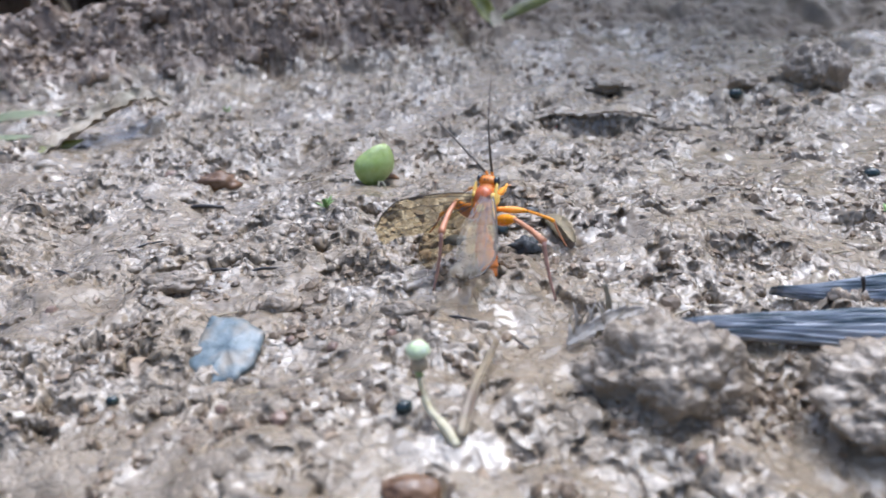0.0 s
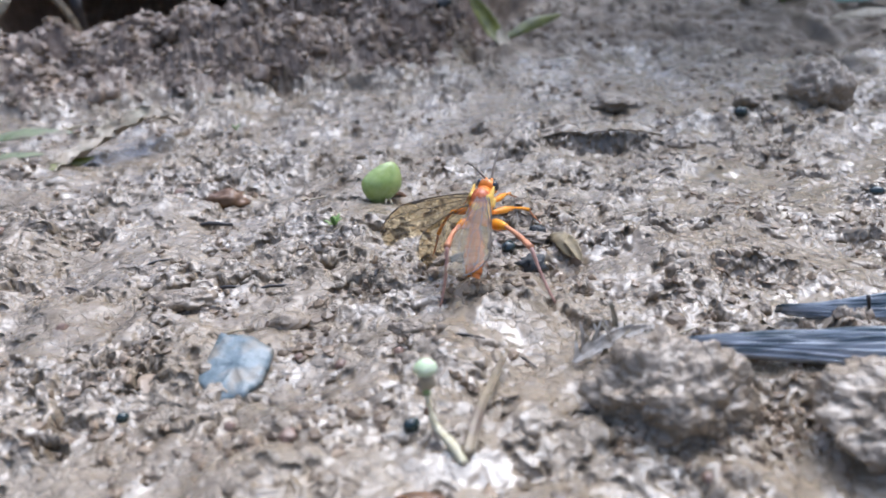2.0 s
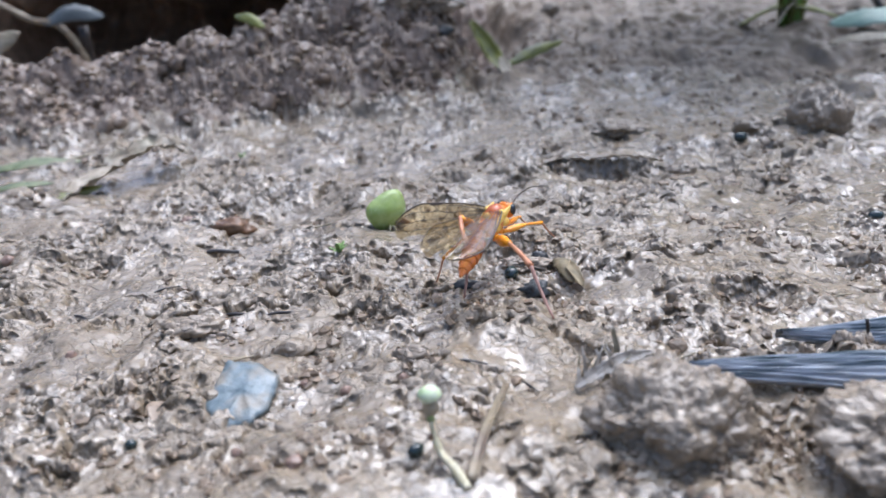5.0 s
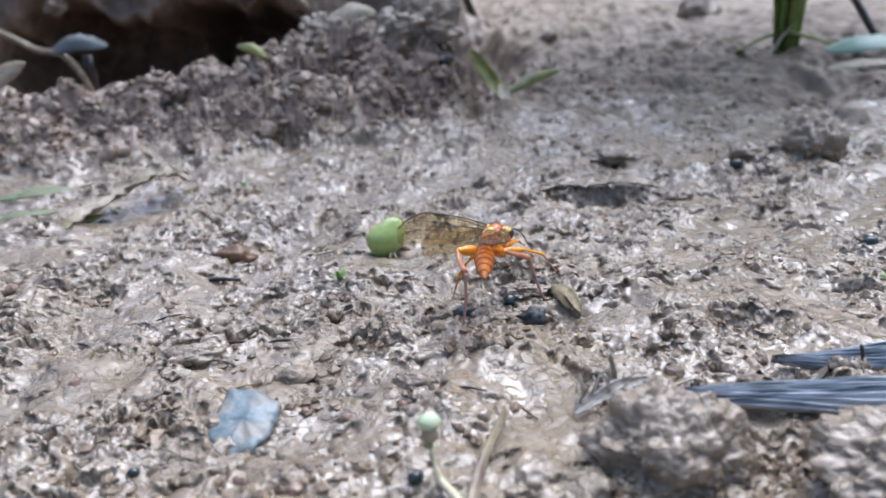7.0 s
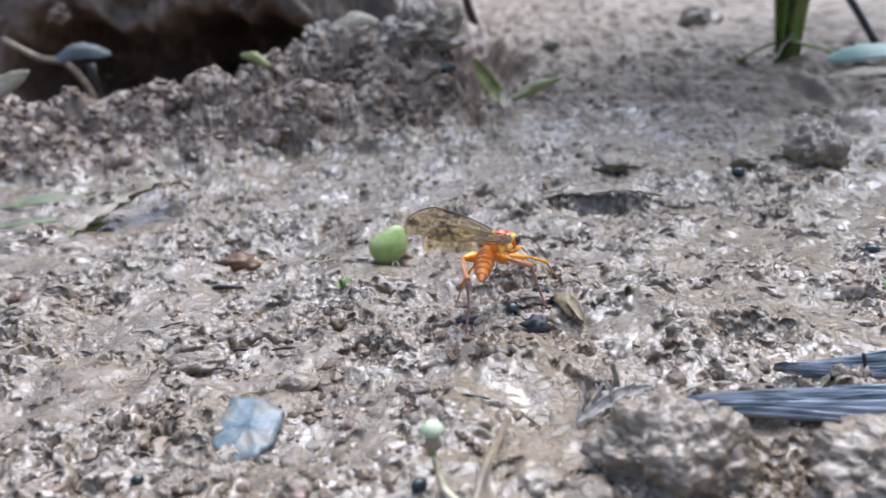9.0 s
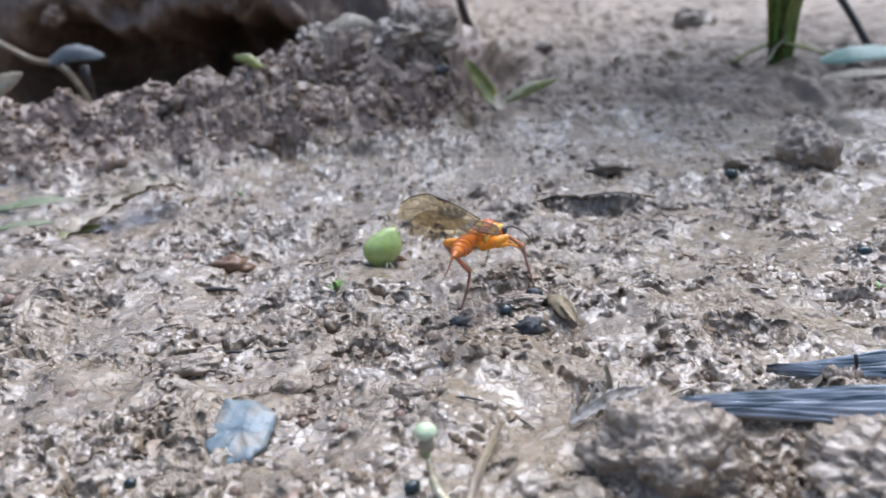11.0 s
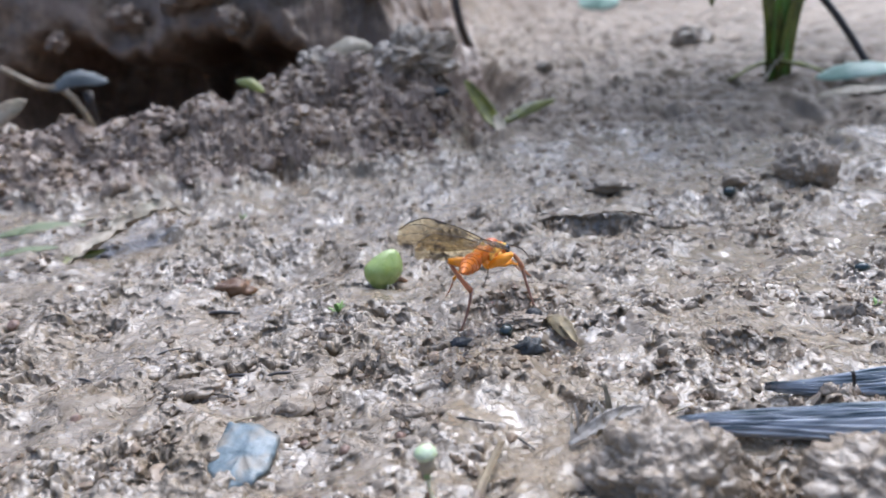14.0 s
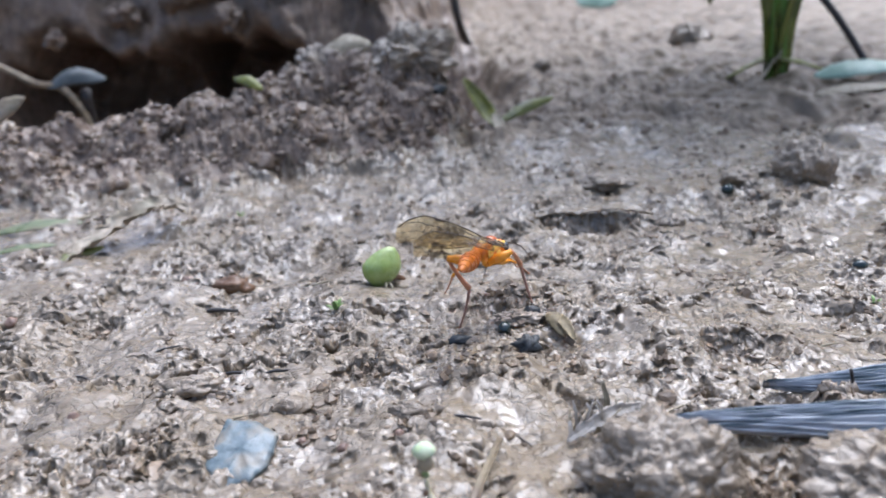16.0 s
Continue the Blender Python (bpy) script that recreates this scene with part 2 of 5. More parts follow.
# swellings: x, y, half width across, half width along, height
SWELLINGS = [
    (0.0140, 0.1085, 0.0100, 0.0045, 0.0016),
    (0.0120, 0.0900, 0.0120, 0.0060, 0.0008),
    (0.0350, 0.0985, 0.0130, 0.0090, 0.0014),
    (0.0300, 0.1395, 0.0130, 0.0030, 0.0009),
    (0.0480, 0.1400, 0.0050, 0.0040, 0.0022),
    (-0.0260, 0.1245, 0.0060, 0.0030, 0.0007),
    (0.0250, 0.0690, 0.0075, 0.0070, 0.0010),
    (0.0430, 0.0660, 0.0080, 0.0050, 0.0020),
    (-0.0060, 0.1010, 0.0060, 0.0040, 0.0008),
    (0.1000, 0.2000, 0.0400, 0.0200, -0.003),
]


# broken, crumbly spots: x, y, radius
CRUMBLY = [(0.0000, 0.0905, 0.0050), (-0.0180, 0.0905, 0.0050), (0.0212, 0.0880, 0.0028), (0.0385, 0.0905, 0.0060), (-0.0370, 0.1090, 0.0045),
           (-0.0060, 0.0800, 0.0045), (0.0050, 0.0800, 0.0035), (0.0330, 0.0680, 0.0070), (0.0440, 0.0790, 0.0060), (0.0540, 0.1420, 0.0060), (-0.0230, 0.0690, 0.0040)]


def ground_parts(x, y):
    """Height of the mud without its finest relief, how crumbly it is (0..1), and how far along the bank it lies."""
    x, y = np.asarray(x, float), np.asarray(y, float)
    z = 0.0016 * fractal(x, y, 0.045, 3, 11) + 0.0011 * fractal(x, y, 0.013, 2, 21)
    z = z * smooth(0.0, 0.03, np.hypot(x - 0.0086, y - 0.0142) - 0.02)
    wx, wy = x + 0.0016 * fractal(x, y, 0.0032, 4, 31, 0.6), y + 0.0013 * fractal(x, y, 0.0032, 4, 41, 0.6)
    for hx, hy, ax, ay, d in HOLLOWS:
        r = np.hypot((wx - hx) / ax, (wy - hy) / ay)
        z = z - d * (1 - smooth(0.20, 1.20, r)) + 0.15 * d * np.exp(-((r - 1.3) / 0.25) ** 2)
    for hx, hy, ax, ay, d in SWELLINGS:
        z = z + d * np.exp(-((wx - hx) / ax) ** 2 - ((wy - hy) / ay) ** 2)
    # the crumbly ridge behind, on the left
    bx = x + 0.006 * fractal(x, y, 0.03, 2, 51)
    top = np.interp(bx, [-0.3, -0.11, -0.076, -0.056, -0.036, -0.024, -0.012, 0.0, 0.008, 0.015],
                    [0.012, 0.010, 0.0105, 0.0095, 0.0125, 0.0165, 0.0185, 0.0185, 0.0120, 0.0])
    crest = np.interp(x, [-0.3, -0.09, -0.035, -0.01, 0.012], [0.205, 0.188, 0.188, 0.203, 0.206])
    d = y - crest + 0.004 * fractal(x, y, 0.016, 3, 61)
    ridge = top * np.where(d < 0, smooth(-0.034, -0.001, d), 1 - smooth(0.002, 0.018, d))
    ledge = 0.0030 * np.exp(-((d + 0.0105 + 0.003 * fractal(x, y, 0.02, 2, 63)) / 0.0022) ** 2) * smooth(0.004, 0.009, top)
    ridge = ridge - ledge * smooth(-0.2, 0.3, fractal(x, y, 0.018, 2, 65))
    # the trench behind the ridge, and the bank beyond it
    left = 1 - smooth(-0.012, 0.03, x + 0.01 * fractal(x, y, 0.05, 2, 71))
    trench = -0.040 * left * smooth(0.205, 0.235, y) * (1 - smooth(0.29, 0.33, y))
    edge = 0.300 + 0.02 * fractal(x, y, 0.08, 2, 81) + 0.10 * smooth(-0.03, 0.06, x)
    bank = left * smooth(0, 0.075, y - edge)
    away = np.hypot(x, y)
    far = smooth(0.5, 1.3, away) * 0.04 * (1 + fractal(x, y, 0.5, 2, 91))
    crumbly = np.clip(smooth(0.1, 0.5, ridge / 0.012) + 0.7 * smooth(0.05, 0.45, fractal(x, y, 0.012, 2, 101)), 0, 1)
    for cx, cy, r in CRUMBLY:
        crumbly = np.maximum(crumbly, np.exp(-((wx - cx) ** 2 + (wy - cy) ** 2 * 1.8) / r ** 2))
    z = z + ridge + trench + 0.075 * bank + far
    return z, crumbly, bank


LEVEL = 0.00084  # puts the mean of the near mud at height 0


def relief(x, y, crumbly, bank):
    """Finest relief: smeared wet films that end in torn lips, wrinkles, ragged pits and crevices, crumbs where it is broken."""
    wx, wy = x + 0.0008 * fractal(x, y, 0.0034, 3, 201, 0.5), y + 0.0007 * fractal(x, y, 0.0034, 3, 211, 0.5)
    z = 0.00050 * fractal(x, y, 0.0075, 2, 221) + 0.00022 * fractal(wx, wy, 0.0030, 2, 223)
    patch = 0.18 + 0.82 * smooth(-0.25, 0.35, fractal(x, y, 0.018, 3, 226))
    # films of mud that end in small torn steps with a raised lip
    for size, step, seed in ((0.0105, 0.00020, 231), (0.0050, 0.00018, 235), (0.0024, 0.00014, 239), (0.0012, 0.00009, 243)):
        s = fractal(wx, wy * 1.2, size, 3, seed, 0.5)
        for level, share in ((0.02, 1.0), (-0.34, 0.8), (0.36, 0.8)):
            d = s - level
            z = z + patch * share * step * (smooth(0.0, 0.10, d) + 0.35 * np.exp(-((d - 0.11) / 0.09) ** 2))
    # wrinkles
    z = z + 0.00009 * patch * (1 - 2.2 * np.abs(fractal(wx, wy, 0.0019, 2, 241))) + 0.00003 * (1 - 2 * np.abs(fractal(wx, wy, 0.0009, 1, 246)))
    # broken plates with gaps between them where the mud is crumbly
    qx, qy = wx + 0.0004 * fractal(x, y, 0.0009, 2, 306, 0.7), wy + 0.0004 * fractal(x, y, 0.0009, 2, 308, 0.7)
    for size, tall, gap, seed in ((0.0034, 0.00065, 0.00040, 251), (0.0017, 0.00034, 0.00016, 256)):
        f1, f2, num = cells(qx, qy, size, seed)
        share = 0.05 + 0.95 * crumbly ** 2
        z = z + share * (tall * (num - 0.4) * smooth(0.02, 0.40, f2 - f1) - gap * (1 - smooth(0.0, 0.14, f2 - f1)))
    # larger lumps on the ridge and the bank
    back = smooth(0.25, 0.29, y) * (1 - smooth(0.0, 0.04, x)) * (1 - smooth(0.5, 0.8, y))
    rough = np.clip(crumbly * smooth(0.135, 0.165, y) * (1 - smooth(-0.01, 0.03, x)) + back, 0, 1)
    f1, f2, num = cells(wx, wy, 0.0050, 271)
    z = z + (0.0016 + 0.004 * back) * rough * (num - 0.3) * smooth(0.0, 0.4, f2 - f1)
    f1, f2, num = cells(wx, wy, 0.0026, 276)
    z = z + 0.0010 * rough * (num - 0.3) * smooth(0.0, 0.4, f2 - f1)
    z = z + rough * 0.0026 * fractal(x, y, 0.011, 3, 281) + back * 0.009 * fractal(x, y, 0.045, 4, 291, 0.6)
    # far ground is lumpier
    far = smooth(0.14, 0.22, y)
    z = z + far * (0.0013 * fractal(x, y, 0.008, 3, 301) - 0.0012 * smooth(0.2, 0.5, fractal(x, y * 1.2, 0.010, 3, 303)))
    # ragged pits and crevices, longer across than along
    c = fractal(wx, wy * 1.25, 0.0042, 3, 311, 0.55)
    z = z - 0.0012 * smooth(0.42, 0.66, c) * (0.35 + 0.65 * patch)
    z = z - 0.0008 * smooth(0.42, 0.66, fractal(wx, wy * 1.25, 0.0021, 2, 321)) * patch
    c = np.abs(fractal(wx, wy * 1.25, 0.0095, 3, 331, 0.5))
    crack = (1 - smooth(0.0, 0.05, c)) * smooth(0.05, 0.3, fractal(x, y, 0.014, 2, 341))
    return z - 0.0008 * crack - LEVEL


def ground_height(x, y):
    z, crumbly, bank = ground_parts(x, y)
    return z + relief(np.asarray(x, float), np.asarray(y, float), crumbly, bank)


def spaced(a, b, step, grow_low, grow_high, low, high):
    """Grid lines: even steps from a to b, growing ones outwards to low and high."""
    v = list(np.arange(a, b, step))
    s, p = step, v[-1]
    while p < high:
        s *= grow_high(p)
        p += s
        v.append(p)
    s, p, w = step, a, []
    while p > low:
        s *= grow_low(p)
        p -= s
        w.append(p)
    return np.array(w[::-1] + v)


def sheet(name, gx, gy, gz, material):
    """A mesh from a grid of places."""
    rows, cols = gx.shape
    n = rows * cols
    me = bpy.data.meshes.new(name)
    me.vertices.add(n)
    me.vertices.foreach_set("co", np.stack([gx, gy, gz], -1).astype(np.float32).ravel())
    idx = np.arange(n, dtype=np.int32).reshape(rows, cols)
    quads = np.stack([idx[:-1, :-1], idx[:-1, 1:], idx[1:, 1:], idx[1:, :-1]], -1).reshape(-1, 4)
    me.loops.add(quads.size)
    me.loops.foreach_set("vertex_index", quads.ravel())
    me.polygons.add(len(quads))
    me.polygons.foreach_set("loop_start", np.arange(0, quads.size, 4, dtype=np.int32))
    me.polygons.foreach_set("use_smooth", np.ones(len(quads), bool))
    me.update(calc_edges=True)
    me.materials.append(material)
    return new(name, me)


def make_ground():
    xs = spaced(-0.038, 0.056, 0.00014, lambda p: 1.012 if p > -0.14 else 1.10, lambda p: 1.012 if p < 0.14 else 1.10, -40, 40)
    ys = spaced(0.056, 0.120, 0.00014, lambda p: 1.10, lambda p: 1.0042 if p < 0.40 else 1.08, -40, 60)
    gx, gy = np.meshgrid(xs, ys)
    z, crumbly, bank = ground_parts(gx, gy)
    plain = z
    z = z + relief(gx, gy, crumbly, bank)
    # wet mud has slumped: soften the finest steps
    for axis in (0, 1):
        z = 0.25 * np.roll(z, 1, axis) + 0.5 * z + 0.25 * np.roll(z, -1, axis)
    # steep faces are broken up sideways too
    steep = smooth(0.6, 1.6, np.abs(np.gradient(z, axis=0) / np.gradient(gy, axis=0)))
    gy = gy + 0.0007 * steep * fractal(gx, z * 1.6, 0.0016, 3, 411, 0.6)
    # the bank's upper part leans out over the trench
    lean = 0.022 * bank * smooth(0.0, 0.09, z) + bank * 0.01 * fractal(gx, z, 0.02, 2, 401)
    # a burrow under the bank
    hx, hz = gx + 0.014 * fractal(gx, gy, 0.03, 3, 421, 0.6), z + 0.008 * fractal(gx, gy, 0.025, 3, 431, 0.6)
    burrow = np.exp(-(((hx + 0.070) / 0.028) ** 2 + ((hz + 0.016) / 0.021) ** 2) ** 2) + 0.8 * np.exp(-(((hx + 0.122) / 0.024) ** 2 + ((hz + 0.012) / 0.021) ** 2) ** 2)
    ob = sheet("ground", gx, gy - lean + 0.10 * smooth(0.28, 0.31, gy) * burrow, z, MUD)
    # the ridge and the bank are of looser, browner soil
    ob.data.materials.append(SOIL)
    loose = (gx < 0.022) & (gy < 0.8) & (gx > -1.0) & ((gy > 0.205) | (plain > 0.0030 + 0.0016 * fractal(gx, gy, 0.006, 3, 441) + 0.1 * (gy < 0.15)))
    # further off the mud is more matte and slightly darker
    ob.data.materials.append(FAR_MUD)
    distant_mask = (gy + 0.020 * fractal(gx, gy, 0.03, 4, 451, 0.6) > 0.186) | (np.abs(gx) > 0.5)
    kind = np.where(loose, 1, np.where(distant_mask, 2, 0))
    ob.data.polygons.foreach_set("material_index", kind[:-1, :-1].astype(np.int32).ravel())
    return ob


ground = tagged(make_ground(), "wet grey-brown mud, glistening, pitted and flaky", "ground", kind="structure")


def hedge():
    """A dark uneven ring all round, beyond the mud, added unseen to block the low sky."""
    a = np.linspace(0, 2 * np.pi, 241)
    v = np.linspace(0, 1, 40)
    ga, gv = np.meshgrid(a, v)
    bump = 0.10 * fractal(np.cos(ga) * 1.3 + 5, np.sin(ga) * 1.3 + gv * 0.5, 0.25, 4, 501, 0.6)
    r = 1.25 + 0.5 * gv ** 2 + bump * 0.8
    top = (0.30 + 0.30 * smooth(0.0, 0.9, np.sin(ga)) - 0.15 * smooth(0.1, 0.9, -np.sin(ga))) * (1 + 1.2 * bump)
    return sheet("backdrop", r * np.cos(ga), r * np.sin(ga), gv * top - 0.02, LOW_SKY_BLOCK)


tagged(hedge(), "dark green ring added unseen to block low sky light", "hedge", kind="structure")


# ---- helpers for things ----
def part(name, bm, material, parent=None, label="", flat=False):
    """Links a bmesh as one mesh object, under a thing or a part if one is given."""
    me = bpy.data.meshes.new(name)
    bm.normal_update()
    if not flat:
        for f in bm.faces:
            f.smooth = True
    bm.to_mesh(me)
    bm.free()
    me.materials.append(material)
    ob = new(name, me)
    if parent:
        ob.parent = parent
    if label:
        ob["label"] = label
    return ob


def on_ground(x, y, lift=0.0):
    return Vector((x, y, float(ground_height(np.array([x]), np.array([y]))[0]) + lift))


def settle(x, y, r=0.001):
    """A place on the mud at the mean height around it."""
    a = np.linspace(0, 2 * np.pi, 9)[:-1]
    h = ground_height(x + r * np.cos(a), y + r * np.sin(a))
    return Vector((x, y, float(h.mean())))


def lump(size, rough=0.15, seed=0, detail=3, freq=1.6, octaves=3, flat_under=0.0):
    """A stone-like or clod-like solid with its own bumps, size = half lengths along x, y, z."""
    bm = bmesh.new()
    bmesh.ops.create_icosphere(bm, subdivisions=detail, radius=1)
    for v in bm.verts:
        n = v.co.normalized()
        d = 1 + rough * noise.fractal(n * freq + Vector((seed * 7.1, seed * 3.3, seed)), 0.9, 2.1, octaves)
        p = n * d
        if p.z < 0:
            p.z *= 1 - flat_under
        v.co = Vector((p.x * size[0], p.y * size[1], p.z * size[2]))
    return bm


def tube(points, radii, sides=8, flatten=1.0):
    """A tapered round stalk along points."""
    bm = bmesh.new()
    pts = [Vector(p) for p in points]
    rings = []
    for i, p in enumerate(pts):
        d = (pts[min(i + 1, len(pts) - 1)] - pts[max(i - 1, 0)]).normalized()
        side = d.cross(Vector((0, 0, 1)))
        side = side.normalized() if side.length > 1e-6 else Vector((1, 0, 0))
        up = side.cross(d)
        r = radii[i] if isinstance(radii, (list, tuple)) else radii
        rings.append([bm.verts.new(p + (side * math.cos(a) + up * math.sin(a) * flatten) * r)
                      for a in (2 * math.pi * k / sides for k in range(sides))])
    for a, b in zip(rings, rings[1:]):
        for k in range(sides):
            bm.faces.new((a[k], a[(k + 1) % sides], b[(k + 1) % sides], b[k]))
    bm.faces.new(rings[0][::-1])
    bm.faces.new(rings[-1])
    return bm


def curve(points, n=14):
    """A smooth line through a few points."""
    p = [Vector(q) for q in points]
    p = [p[0] * 2 - p[1]] + p + [p[-1] * 2 - p[-2]]
    out = []
    for i in range(1, len(p) - 2):
        for k in range(n):
            t = k / n
            out.append(0.5 * (2 * p[i] + (p[i + 1] - p[i - 1]) * t + (2 * p[i - 1] - 5 * p[i] + 4 * p[i + 1] - p[i + 2]) * t * t
                              + (3 * p[i] - p[i - 1] - 3 * p[i + 1] + p[i + 2]) * t ** 3))
    return out + [p[-2]]


def blade(points, width, side, cup=0.0, thick=0.00012, across=6, ragged=0.0, seed=0):
    """A leaf or strip along points. width: a function of 0..1. side: the direction of its width. cup: how far its edges rise."""
    bm = bmesh.new()
    pts = [Vector(p) for p in points]
    side = Vector(side).normalized()
    n = len(pts)
    layers = []
    for layer in (0, 1):
        grid = []
        for i, p in enumerate(pts):
            d = (pts[min(i + 1, n - 1)] - pts[max(i - 1, 0)]).normalized()
            s = (side - d * side.dot(d)).normalized()
            up = s.cross(d)
            w = width(i / (n - 1))
            row = []
            for k in range(across + 1):
                v = 2 * k / across - 1
                e = 1 + ragged * noise.noise(Vector((i * 0.7, v * 2, seed * 5.0)))
                row.append(bm.verts.new(p + s * v * w * e + up * (cup * w * v * v - layer * thick
                           + ragged * w * 0.3 * noise.noise(Vector((i * 0.35, v * 1.3, seed * 3.7))))))
            grid.append(row)
        layers.append(grid)
    a, b = layers
    for i in range(n - 1):
        for k in range(across):
            bm.faces.new((a[i][k], a[i][k + 1], a[i + 1][k + 1], a[i + 1][k]))
            bm.faces.new((b[i][k], b[i + 1][k], b[i + 1][k + 1], b[i][k + 1]))
        bm.faces.new((a[i][0], a[i + 1][0], b[i + 1][0], b[i][0]))
        bm.faces.new((a[i][across], b[i][across], b[i + 1][across], a[i + 1][across]))
    for i in (0, n - 1):
        for k in range(across):
            bm.faces.new((a[i][k], b[i][k], b[i][k + 1], a[i][k + 1]))
    bmesh.ops.recalc_face_normals(bm, faces=bm.faces)
    return bm


def oval(w, power=0.6):
    return lambda u: w * max(0.03, math.sin(math.pi * min(max(u, 0.0), 1.0)) ** power)


def taper(w, tip=0.1):
    return lambda u: w * (1 - (1 - tip) * u)


MM = 0.001


# ---- clods of mud ----
def clod(x, y, size, seed, label, turn=0, rough=0.3, sink=0.25, detail=5):
    """A broken lump of mud: bulges, torn crumbs and cracks."""
    bm = bmesh.new()
    bmesh.ops.create_icosphere(bm, subdivisions=detail, radius=1)
    r = max(size)
    for v in bm.verts:
        n = v.co.normalized()
        q = n + Vector((seed * 7.1, seed * 3.3, seed * 1.7))
        warp = q + 0.25 * noise.noise_vector(q * 2.5)
        d = 1 + rough * noise.fractal(q * 1.3, 0.8, 2.1, 3)
        dist, pts = noise.voronoi(warp * 2.6)
        d += 0.5 * rough * (min(dist[1] - dist[0], 0.5) - 0.2)
        if detail > 3:
            dist, pts = noise.voronoi(warp * max(4.0, 0.55 * r / MM * 2.2))
            d += 0.30 * rough * (min(dist[1] - dist[0], 0.4) - 0.15)
            d += 0.05 * noise.noise(q * 14) + 0.03 * noise.fractal(warp * 24, 0.7, 2.1, 3)
        v.co = Vector((n.x * size[0], n.y * size[1], n.z * size[2] * (0.7 if n.z < 0 else 1))) * d
    ob = part("mud_clod", bm, CLOD)
    p = settle(x, y, size[0] * 0.6)
    ob.matrix_basis = pose(p.x, p.y, p.z + size[2] * (1 - 2 * sink) * 0.5, 0, 0, turn)
    return tagged(ob, label, "mud clod", "clods of mud")


clod_big = clod(0.0246, 0.0684, (0.0060, 0.0050, 0.0048), 3, "lumpy wet grey-brown clod with specks of green moss", 10, 0.32, 0.42, 6)
clod_side = clod(0.0418, 0.0640, (0.0064, 0.0052, 0.0042), 8, "dark-sided wet clod beside the weathered wood", -20, 0.34, 0.42, 6)
clod(0.0665, 0.1450, (0.0044, 0.0040, 0.0052), 12, "small pale clod standing on the mud", 30, 0.34, 0.15)
clod(0.0555, 0.1455, (0.0024, 0.0020, 0.0016), 14, "little dark crumb of mud", 0, 0.4, 0.25, 4)
clod(0.0355, 0.1500, (0.0045, 0.0026, 0.0014), 16, "flat crust of mud over a hollow", 0, 0.4)
clod(0.0420, 0.1330, (0.0020, 0.0016, 0.0013), 17, "crumb of mud at the hollow's edge", 40, 0.4, 0.25, 4)
clod(0.0040, 0.0815, (0.0019, 0.0010, 0.0008), 18, "brown wet crumb of mud", -10, 0.3, 0.2, 4)
clod(-0.0190, 0.0905, (0.0030, 0.0017, 0.0011), 19, "brown flake of mud lying half sunk", 5, 0.4, 0.3, 4)
clod(-0.0080, 0.0860, (0.0018, 0.0014, 0.0010), 20, "reddish crumb of mud", 25, 0.3, 0.25, 4)
clod(0.0160, 0.0995, (0.0024, 0.0015, 0.0008), 21, "rounded lump of mud beside black pellets", 5, 0.6, 0.4, 5)
clod(0.0465, 0.1265, (0.0020, 0.0014, 0.0010), 22, "grey crumb of mud on the flat", 15, 0.35, 0.3, 4)
clod(-0.0905, 0.2000, (0.0060, 0.0050, 0.0050), 23, "crumbly clod on the mud ridge", 15, 0.4, 0.3, 5)
clod(0.0030, 0.2020, (0.0085, 0.0065, 0.0065), 24, "dark crumbly clod at the ridge's end", 35, 0.45, 0.3, 6)
clod(-0.0170, 0.2020, (0.0060, 0.0055, 0.0050), 25, "crumbly clod on the ridge's top", 65, 0.42, 0.35, 6)
clod(0.0940, 0.3110, (0.0070, 0.0060, 0.0050), 26, "dark clod lying on far mud", 0, 0.4, 0.2, 4)
clod(0.0394, 0.2755, (0.0026, 0.0024, 0.0020), 27, "small dark clod on far mud", 0, 0.4, 0.2, 4)
rnd_bank = random.Random(12)
for k in range(40):
    cx, cy = -0.185 + 0.0048 * k + rnd_bank.uniform(-0.006, 0.006), 0.336 + rnd_bank.uniform(-0.016, 0.040)
    r = rnd_bank.uniform(0.003, 0.010)
    cz = settle(cx, cy, r * 0.5).z
    ob = part("mud_clod", lump((r, r * 0.8, r * 0.75), 0.55, 40 + k, 4, 1.8, 6), SOIL)
    ob.matrix_basis = pose(cx, cy - 0.022 * min(1.0, max(cz, 0) / 0.09), cz, 0, 0, 40 * k)
    tagged(ob, "large dark clod jutting from the earth bank", "mud clod", "clods of mud")
# moss specks on the big clod
for k, (dx, dy, dz) in enumerate([(0.0020, -0.0022, 0.0034), (0.0036, -0.0020, 0.0022), (0.0002, -0.0030, 0.0024)]):
    speck = part("moss_speck", lump((0.0007, 0.0003, 0.0006), 0.4, 60 + k, 2), MUDDY_LEAF, clod_big, "thin green moss")
    speck.location = (dx, dy, dz)

# crust hanging over the long hollow
crust = part("mud_crust", blade(curve([(-0.0108, -0.0012, -0.0012), (-0.005, 0.0004, -0.0002), (0.001, 0.0, 0.0000), (0.006, 0.0004, -0.0001), (0.0108, -0.0006, -0.0012)], 12),
             lambda u: 0.0013 * (0.06 + 0.94 * math.sin(math.pi * u) ** 0.6) * (1 + 0.16 * math.sin(u * 17) + 0.08 * math.sin(u * 41 + 1)), (0, 1, 0.25), -0.25, 0.0003, 14, 0.7, 5), MUD)
crust.location = on_ground(0.0290, 0.1385) + Vector((0, -0.0020, -0.0002))
tagged(crust, "thin drying mud crust overhanging a dark hollow", "mud crust")


